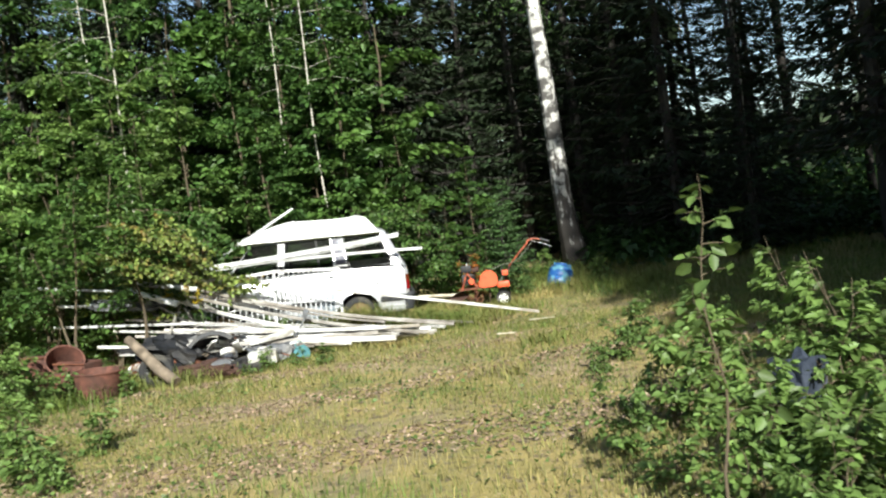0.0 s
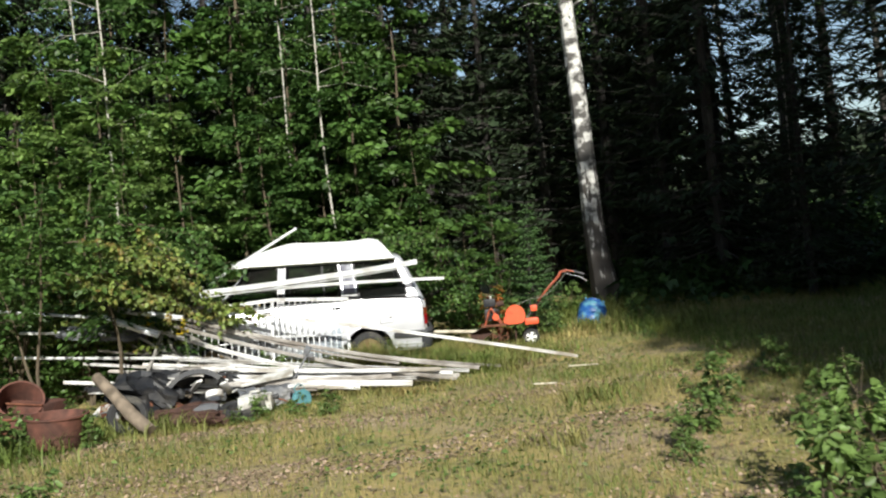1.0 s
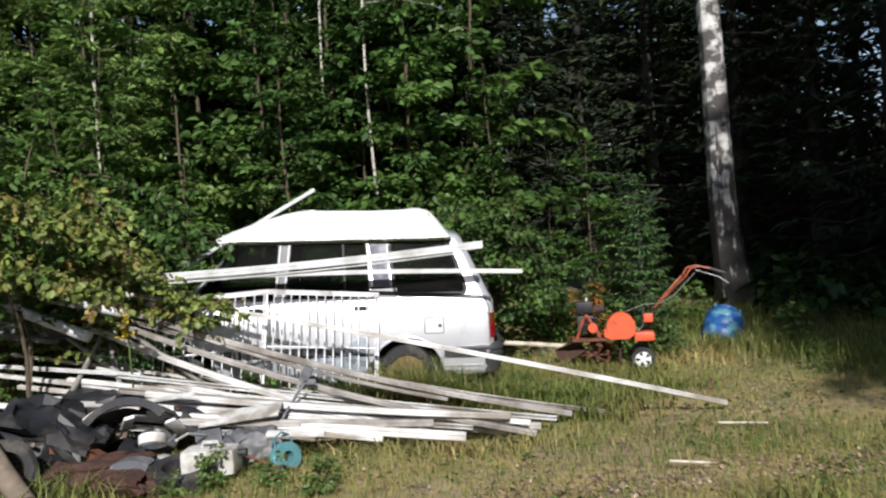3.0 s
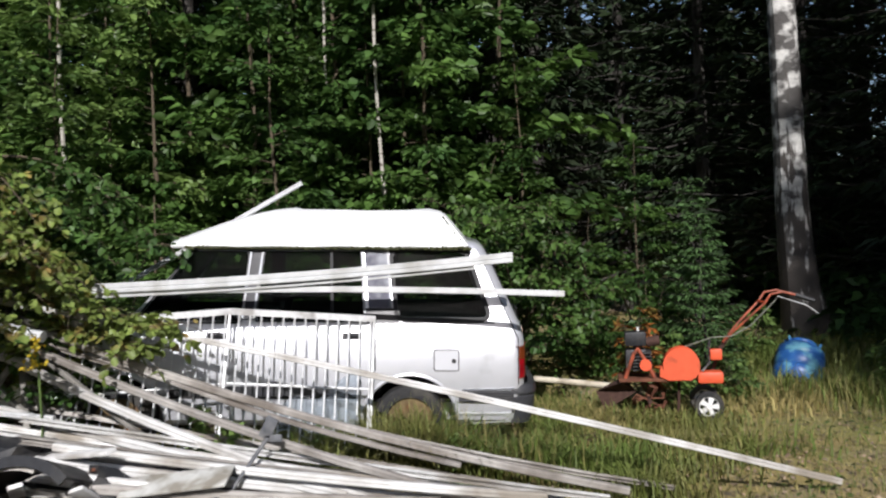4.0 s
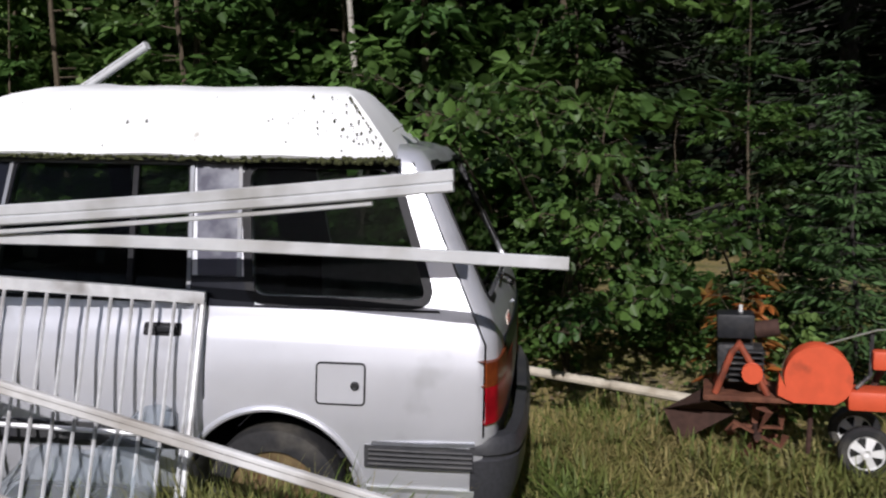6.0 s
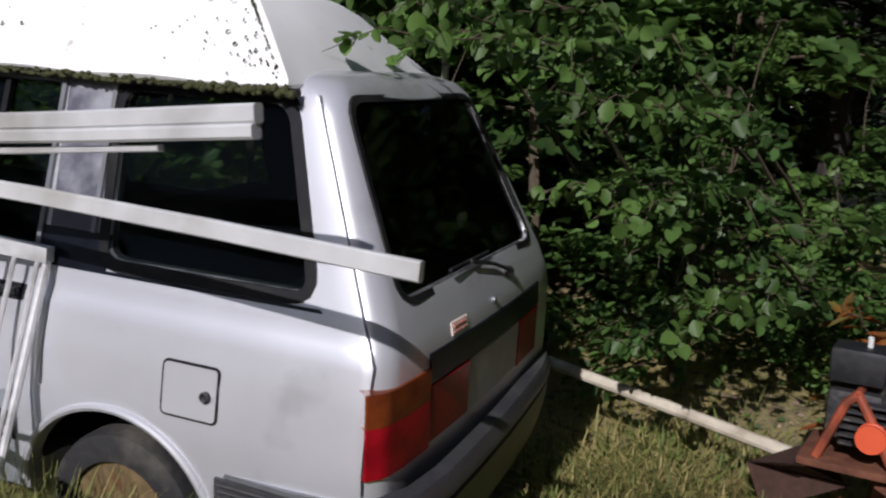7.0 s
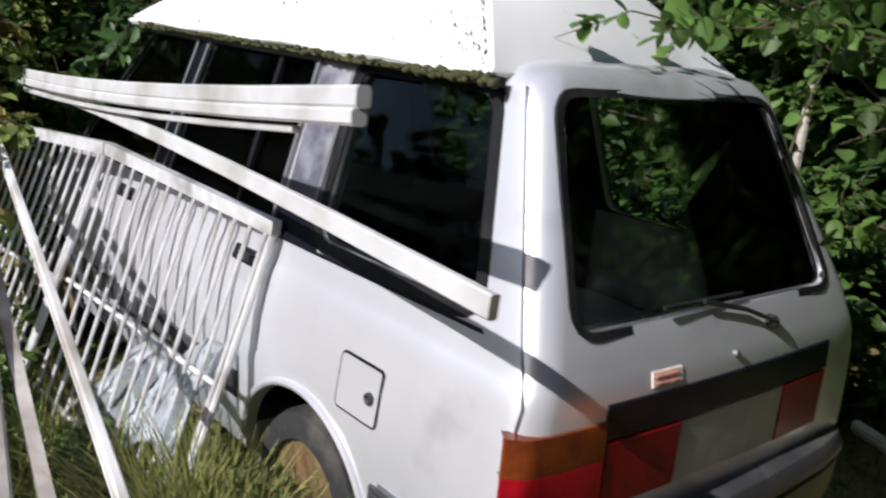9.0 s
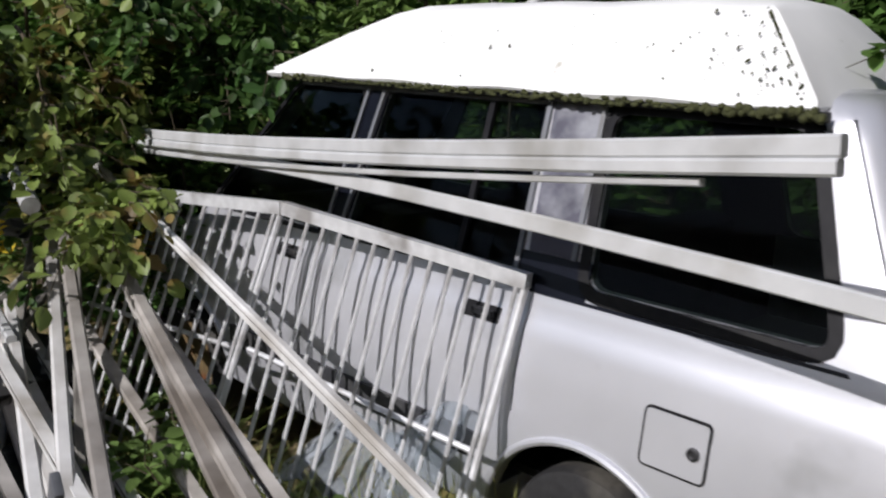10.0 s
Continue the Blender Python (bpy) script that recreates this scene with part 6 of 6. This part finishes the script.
WEED = "tall green weed with broad leaves"
weeds = [broadleaf(0.95, 0.010, 0.42, 26, 460, 0.10, low=0.08, fine=True, wide=0.62, leaf_mat=M_WEED, name="weed", label=WEED, stems=3),
         broadleaf(0.65, 0.008, 0.36, 20, 300, 0.075, low=0.08, fine=True, wide=0.55, leaf_mat=M_WEED, name="weed", label=WEED, stems=3),
         broadleaf(1.25, 0.012, 0.50, 30, 560, 0.11, low=0.05, fine=True, wide=0.6, leaf_mat=M_WEED, name="weed", label=WEED, stems=4)]
for w in weeds:
    w["category"] = "weed"
spread_copies(weeds, [(2.2, 4.7, 0.75), (1.95, 5.6, 0.8), (2.55, 4.4, 0.7), (2.4, 4.1, 0.62), (2.9, 5.4, 0.85), (2.62, 5.55, 0.75), (2.75, 5.75, 0.7), (3.05, 6.1, 1.0), (3.6, 6.7, 1.1), (3.3, 6.3, 1.0), (3.0, 6.9, 0.9), (2.2, 6.9, 0.75), (3.7, 5.6, 0.9), (3.5, 7.6, 1.0), (2.75, 7.6, 0.8),
                      (1.75, 6.4, 0.6), (4.2, 7.2, 1.1), (3.9, 8.8, 1.0), (2.25, 10.2, 0.6), (1.85, 9.2, 0.5), (2.7, 11.5, 0.6), (3.2, 9.8, 0.7), (4.4, 10.2, 0.9), (3.6, 12.6, 0.5),
                      (-3.6, 7.7, 0.85), (-4.1, 8.2, 1.0), (-3.4, 8.6, 0.5), (-3.2, 7.3, 0.5), (-2.75, 15.20, 0.70), (-3.05, 15.05, 0.72), (-2.55, 15.25, 0.6), (-2.35, 15.3, 0.5), (1.95, 9.7, 0.35), (1.5, 20.5, 0.6), (1.0, 21.0, 0.7), (1.9, 21.2, 0.6), (2.75, 4.8, 0.7), (3.3, 5.2, 0.9), (3.1, 4.6, 0.7), (-4.9, 9.0, 0.8), (-5.3, 10.3, 0.85), (-5.9, 11.4, 0.9), (-6.4, 11.9, 1.0), (-7.1, 12.6, 1.0), (-5.6, 11.8, 0.6),
                      (-5.3, 13.0, 0.5), (-5.8, 13.2, 0.6), (-4.55, 13.6, 0.35), (-2.35, 13.1, 0.35), (-3.1, 12.9, 0.42), (-2.85, 13.05, 0.35), (-1.9, 12.9, 0.4), (-3.5, 15.0, 0.6), (-4.3, 15.0, 0.55),
                      (-4.05, 14.7, 0.4), (-2.9, 15.05, 0.6), (-1.3, 15.55, 0.45), (1.3, 19.0, 0.6), (2.9, 17.5, 0.5), (3.1, 19.3, 0.65), (-7.3, 13.9, 0.7), (-7.8, 13.4, 0.8), (0.5, 19.0, 0.7), (-5.4, 12.1, 0.6), (-5.9, 12.3, 0.75), (-4.7, 12.2, 0.4), (-6.4, 12.5, 0.9), (-5.3, 12.75, 0.8), (-1.75, 15.62, 0.42), (-1.35, 15.66, 0.36)], "weeds of the clearing")
spread_copies([broadleaf(3.5, 0.03, 1.15, 40, 1500, 0.105, low=0.30, fine=True, label=SHRUB, name="leafy_bush", stems=2, wide=0.62)], [(-5.4, 15.75, 1.0), (-4.75, 15.55, 0.72), (-7.3, 15.2, 1.05), (-6.5, 15.8, 1.1), (-8.2, 14.4, 1.1)], "bushes round the car")
spread_copies([broadleaf(3.4, 0.03, 1.1, 40, 1500, 0.105, low=0.56, fine=True, label="tall bush with leaves above a bare stem", name="tall_bush", stems=2, wide=0.62)], [(-5.1, 14.2, 0.95), (-6.3, 14.0, 1.0)], "bushes round the car")
spread_copies([broadleaf(2.5, 0.022, 0.85, 44, 1300, 0.10, low=0.52, fine=True, label="bush with green and browning leaves over the rails", name="browning_bush", stems=3, wide=0.62, leaf_mat=M_LEAFOLD)],
              [(-5.15, 15.5, 1.0), (-4.85, 15.35, 0.92), (-5.55, 15.45, 1.0), (-5.3, 15.7, 1.05), (-6.2, 15.4, 1.0)], "bushes over the rails")
place(tagged(broadleaf(1.98, 0.011, 0.34, 22, 190, 0.088, low=0.25, fine=True, wide=0.62, leaf_mat=M_WEED, name="young_aspen", label="slender young aspen with few large leaves"), group="weeds of the clearing"), 2.03, 4.40)
place(broadleaf(1.15, 0.010, 0.42, 26, 380, 0.11, low=0.25, fine=True, wide=0.35, leaf_mat=M_ROWAN, name="rowan_seedling", label="young rowan with orange autumn leaves", stems=2), 0.33, 18.85)

# branches that arch over beside the car's tail
def arching_branch(a, b, n_twig, n_leaf, size=0.078, mat=None, kind=("willow_branch", "willow bough with large leaves arching beside the car", "willow boughs")):
    """A bough from a to b with hanging twigs of large leaves."""
    a, b = Vector(a), Vector(b)
    t = thing(kind[0], kind[1], "branch", Matrix.Translation(a), kind[2])
    d = b - a
    pts = [d * k + Vector((0, 0, 0.35 * d.length * k * (1 - k))) for k in np.linspace(0, 1, 7)]
    bm, cs, ds = bmesh.new(), [], []
    sweep(bm, pts, circle(0.014, 5), [1, 0.85, 0.7, 0.55, 0.42, 0.3, 0.15])
    part("bough", bm, M_TWIG, t)
    for q in range(n_twig):
        f = rng.uniform(0.25, 1.0)
        i = min(int(f * 6), 5)
        p = pts[i].lerp(pts[i + 1], f * 6 - i)
        az, L = rng.uniform(0, 6.28), rng.uniform(0.18, 0.50)
        out = Vector((math.cos(az), math.sin(az), 0.1)) * 0.7 + d.normalized() * 0.4
        tw = [p, p + out * (L * 0.5), p + out * L + Vector((0, 0, -0.5 * L * rng.random()))]
        bm = bmesh.new()
        sweep(bm, tw, circle(0.004, 4), [1, 0.7, 0.3])
        part("twig", bm, M_TWIG, t)
        m = max(6, int(1.35 * n_leaf / n_twig))
        tt = rng.uniform(0.1, 1.0, m)
        base = np.array([tw[0].lerp(tw[1], x * 2) if x < 0.5 else tw[1].lerp(tw[2], x * 2 - 1) for x in tt])
        cs.append(base + rng.normal(0, 0.012, (m, 3)))
        dd = np.array(out)[None, :] * 0.5 + rng.normal(0, 0.6, (m, 3))
        dd[:, 2] -= 0.35
        ds.append(dd)
    finish("foliage", leaves("foliage", np.concatenate(cs), np.concatenate(ds), size, 0.78, "round", 0.2), mat or M_LEAF, t, smooth=0)


for a, b, n, m in (((-0.35, 19.7, 0.9), (-0.62, 17.45, 1.30), 20, 150), ((-0.1, 19.6, 0.8), (-0.45, 17.8, 0.95), 18, 130), ((0.2, 19.9, 0.9), (-0.05, 18.2, 1.35), 20, 150), ((-0.8, 19.5, 1.2), (-0.95, 17.7, 1.95), 18, 130),
                   ((-1.2, 19.3, 1.3), (-1.35, 17.2, 2.25), 18, 120), ((-0.9, 19.4, 0.6), (-0.75, 18.0, 0.75), 14, 90), ((-1.55, 19.0, 1.5), (-1.75, 17.3, 2.35), 14, 90),
                   ((-0.6, 19.3, 1.6), (-1.20, 16.68, 2.06), 24, 170), ((-0.35, 19.2, 1.2), (-0.56, 17.15, 1.45), 18, 120), ((-0.3, 19.2, 1.4), (-0.52, 17.1, 1.85), 18, 120), ((-0.5, 19.4, 1.5), (-0.92, 17.3, 2.25), 20, 140), ((-0.3, 19.2, 1.2), (-0.74, 17.35, 1.52), 18, 120)):
    arching_branch(a, b, n, m)

for a, b, n, m in (((-5.7, 15.2, 2.5), (-4.62, 14.92, 1.80), 26, 190), ((-5.6, 14.6, 2.2), (-4.72, 14.86, 1.62), 26, 190), ((-5.9, 14.9, 2.0), (-4.85, 14.70, 1.48), 22, 150), ((-5.5, 15.3, 2.9), (-4.50, 14.9, 2.20), 22, 160), ((-5.4, 15.5, 2.2), (-4.35, 15.02, 1.78), 18, 110)):
    arching_branch(a, b, n, m, 0.08, M_LEAFOLD, ("hanging_branch", "branch with browning leaves hanging over the rails", "branches over the rails"))
for a, b, n, m in (((-4.7, 15.2, 1.3), (-3.65, 14.82, 1.18), 26, 220), ((-4.6, 15.2, 1.4), (-3.42, 14.90, 1.30), 26, 200), ((-5.2, 14.8, 2.2), (-4.0, 14.8, 1.5), 24, 170), ((-5.4, 15.3, 2.0), (-4.32, 15.0, 1.60), 24, 170), ((-5.4, 14.0, 1.9), (-4.05, 13.9, 1.45), 30, 260), ((-5.3, 14.1, 2.4), (-3.95, 14.15, 1.95), 30, 280), ((-5.6, 13.9, 2.2), (-4.5, 13.75, 1.65), 30, 260), ((-5.6, 13.8, 2.6), (-4.4, 13.6, 2.2), 28, 240), ((-5.7, 13.7, 2.2), (-4.9, 13.6, 1.75), 28, 240)):
    arching_branch(a, b, n, m, 0.08, M_LEAFOLD, ("hanging_branch", "branch with browning leaves hanging over the rails", "branches over the rails"))

for a, b, n, m in (((-5.6, 16.3, 2.6), (-3.95, 15.78, 1.98), 24, 190), ((-5.5, 16.0, 2.3), (-4.15, 15.62, 1.75), 24, 190), ((-5.6, 16.0, 2.9), (-4.25, 15.70, 2.35), 24, 190), ((-5.5, 15.7, 2.7), (-4.4, 15.3, 2.15), 22, 170)):
    arching_branch(a, b, n, m, 0.085, M_LEAF, ("alder_branch", "alder bough with green leaves over the car's bonnet", "boughs over the bonnet"))

YOUNG = "small young spruce in front of the wood"
baby = conifer(2.3, 0.025, 0.62, 20, 6, 0.08, "young_spruce", YOUNG, M_SPRUCELING, dens=46, size=0.10, wide=0.28)
place(baby, 1.05, 19.6)
c = copy_thing(baby, Matrix())
place(c, 1.15, 21.3, 1.1, 1.0)

# goldenrod
gold = thing("goldenrod", "goldenrod with a yellow flower head", "flower")
bm = bmesh.new()
tube(bm, [(0, 0, 0), (0.03, 0, 0.6), (0.0, 0.02, 1.2)], 0.008, 5)
part("stalk", bm, M_WEED, gold)
n = 90
z = rng.uniform(1.02, 1.26, n)
c = np.stack([rng.normal(0, 0.035, n) * (1.3 - z) * 4, rng.normal(0, 0.035, n) * (1.3 - z) * 4, z], 1)
tagged(finish("flower_head", leaves("flower_head", c, rng.normal(0, 1, (n, 3)), 0.035, 0.6), M_YELLOW, gold, smooth=0), kind="stuff")
place(gold, -4.3, 14.55, 1.08)
for x, y, s in ((-4.9, 14.8, 1.25), (-4.35, 15.2, 1.1)):
    place(copy_thing(gold, Matrix()), x, y, s)


def scatter(n, x0, x1, y0, y1, keep=None):
    x, y = rng.uniform(x0, x1, n), rng.uniform(y0, y1, n)
    if keep is not None:
        k = keep(x, y)
        x, y = x[k], y[k]
    return np.stack([x, y, rise(x, y) - 0.01], 1)


def patchy(x, y, f=1.3, cut=0.0, ph=0.0):
    return (np.sin(f * x + 1.3 * np.sin(f * 0.7 * y + ph)) * np.sin(f * 1.1 * y + ph + 1.1 * np.sin(f * 0.9 * x)) + rng.normal(0, 0.35, len(x))) > cut


def stuff(name, me, mat, label, category="grass"):
    tagged(finish(name, me, mat, smooth=0), label, category, kind="stuff")


def clear(x, y):
    """Outside the car's footprint."""
    u, v = (x + 0.86) * 0.98 + (y - 16.1) * 0.199, -(x + 0.86) * 0.199 + (y - 16.1) * 0.98
    return ~((u > -4.4) & (u < 0.1) & (v > 0.12) & (v < 1.7))


stuff("short_dry_grass", blades("short_dry_grass", scatter(60000, -6, 6, 2.5, 21, lambda x, y: patchy(x, y, 1.3, -0.05) & clear(x, y)), 0.085, 0.0035, 1.0), M_DRY, "short dry yellow grass over the clearing")
stuff("short_green_grass", blades("short_green_grass", scatter(60000, -7, 7, 3.5, 22, lambda x, y: patchy(x, y, 1.1, -0.05, 2.0) & clear(x, y)), 0.10, 0.004, 1.0), M_GRASS, "short green grass over the clearing")
def worn(x, y):
    """Bare strips that cross the clearing."""
    return (np.abs(y - 10.6 - 0.16 * x - 0.3 * np.sin(x)) < 0.45) | (np.abs(y - 12.9 - 0.22 * x - 0.2 * np.sin(1.3 * x)) < 0.35) | (np.abs(y - 7.6 - 0.1 * x) < 0.6)


stuff("meadow_grass", blades("meadow_grass", scatter(50000, -6, 4.5, 4, 15, lambda x, y: patchy(x, y, 0.8, 0.15, 0.7) & clear(x, y) & ~worn(x, y)), 0.13, 0.004, 1.1), M_GRASS, "soft yellow green grass in patches over the clearing")
stuff("pale_grass", blades("pale_grass", scatter(36000, -6, 4.5, 4, 15, lambda x, y: patchy(x, y, 0.7, 0.15, 3.1) & clear(x, y) & ~worn(x, y)), 0.12, 0.004, 1.1), M_DRY, "straw coloured grass in patches over the clearing")
stuff("shade_grass", blades("shade_grass", scatter(42000, 2.6, 9.5, 9.5, 25, lambda x, y: x > 3.9 - 0.2 * (y - 13.4)), 0.17, 0.006, 1.1), M_GRASS, "soft green grass in the shade of the spruces")
TALL = [(1.3, 20.7, 0.8, 0.6, 900, 0.34), (2.0, 21.6, 0.8, 0.6, 700, 0.36), (-2.6, 15.15, 0.5, 0.10, 900, 0.55), (-1.80, 15.56, 0.55, 0.16, 1500, 0.58), (-1.05, 15.76, 0.5, 0.16, 1100, 0.38), (-0.2, 15.9, 0.7, 0.35, 700, 0.30), (0.55, 16.7, 0.9, 0.5, 800, 0.24), (-2.3, 15.3, 0.6, 0.2, 500, 0.5), (-3.2, 15.1, 0.7, 0.2, 500, 0.55), (1.2, 18.4, 0.9, 0.5, 350, 0.20),
        (2.4, 19.4, 0.8, 0.45, 600, 0.32), (3.4, 18.6, 0.8, 0.7, 700, 0.38), (0.4, 17.7, 0.7, 0.3, 450, 0.25), (2.6, 20.8, 0.8, 0.5, 500, 0.4), (-1.3, 14.2, 1.2, 0.2, 500, 0.18), (-4.4, 12.9, 1.0, 0.4, 500, 0.3), (-5.6, 11.8, 0.9, 0.6, 500, 0.35), (0.1, 15.3, 0.5, 0.2, 260, 0.3), (-0.6, 17.9, 0.5, 0.5, 400, 0.2), (-0.30, 17.2, 0.6, 0.8, 1800, 0.13), (-0.60, 16.95, 0.16, 0.5, 500, 0.24), (-0.72, 17.75, 0.45, 0.95, 1700, 0.22), (-0.72, 17.75, 0.45, 0.95, 2400, 0.19), (0.3, 18.0, 0.5, 0.6, 800, 0.13), (-0.65, 17.7, 0.5, 0.9, 1400, 0.17), (1.5, 12.4, 0.4, 0.4, 160, 0.25), (0.9, 10.4, 0.3, 0.3, 120, 0.2)]
for x, y, rx, ry, n, h in TALL:
    px, py = x + rng.normal(0, rx * 0.6, n), y + rng.normal(0, ry * 0.6, n)
    k = clear(px, py)
    px, py = px[k], py[k]
    stuff("tall_grass", blades("tall_grass", np.stack([px, py, rise(px, py) - 0.01], 1), h, 0.0085, 1.2, 1.2), M_GRASS if h > 0.2 else M_DRY, "tuft of long bent grass")
for x, y, rx, ry, n, h in ((-1.75, 15.58, 0.5, 0.14, 1000, 0.6), (-2.6, 15.2, 0.7, 0.2, 300, 0.5), (0.4, 16.6, 0.8, 0.5, 350, 0.3), (2.2, 19.0, 1.0, 0.6, 350, 0.35), (-0.9, 15.7, 0.5, 0.15, 260, 0.4)):
    px, py = x + rng.normal(0, rx * 0.6, n), y + rng.normal(0, ry * 0.6, n)
    k = clear(px, py)
    px, py = px[k], py[k]
    stuff("dry_stalks", blades("dry_stalks", np.stack([px, py, rise(px, py) - 0.01], 1), h, 0.006, 1.0, 1.0), M_DRY, "dry yellow stalks among the long grass")
n = 26000
p = np.concatenate([scatter(n, -5.5, 5, 2.5, 20, lambda x, y: patchy(x, y, 0.9, 0.0, 4.0)), scatter(n * 2, -5.5, 5, 6, 15, worn)])
d = rng.normal(0, 1, (len(p), 3))
d[:, 2] *= 0.25
p[:, 2] += rng.uniform(0.012, 0.03, len(p))
stuff("fallen_leaves", leaves("fallen_leaves", p, d, 0.045, 0.6, False, 0.05), M_LITTER, "brown fallen leaves over the ground", "leaf litter")
p = scatter(16000, -6, 5.5, 3, 21, lambda x, y: patchy(x, y, 1.5, 0.1, 1.0) & clear(x, y))
p[:, 2] += rng.uniform(0.01, 0.07, len(p))
d = rng.normal(0, 1, (len(p), 3))
d[:, 2] = np.abs(d[:, 2]) * 0.3
stuff("ground_herbs", leaves("ground_herbs", p, d, 0.06, 0.6), M_WEED, "low green herbs among the grass", "herbs")
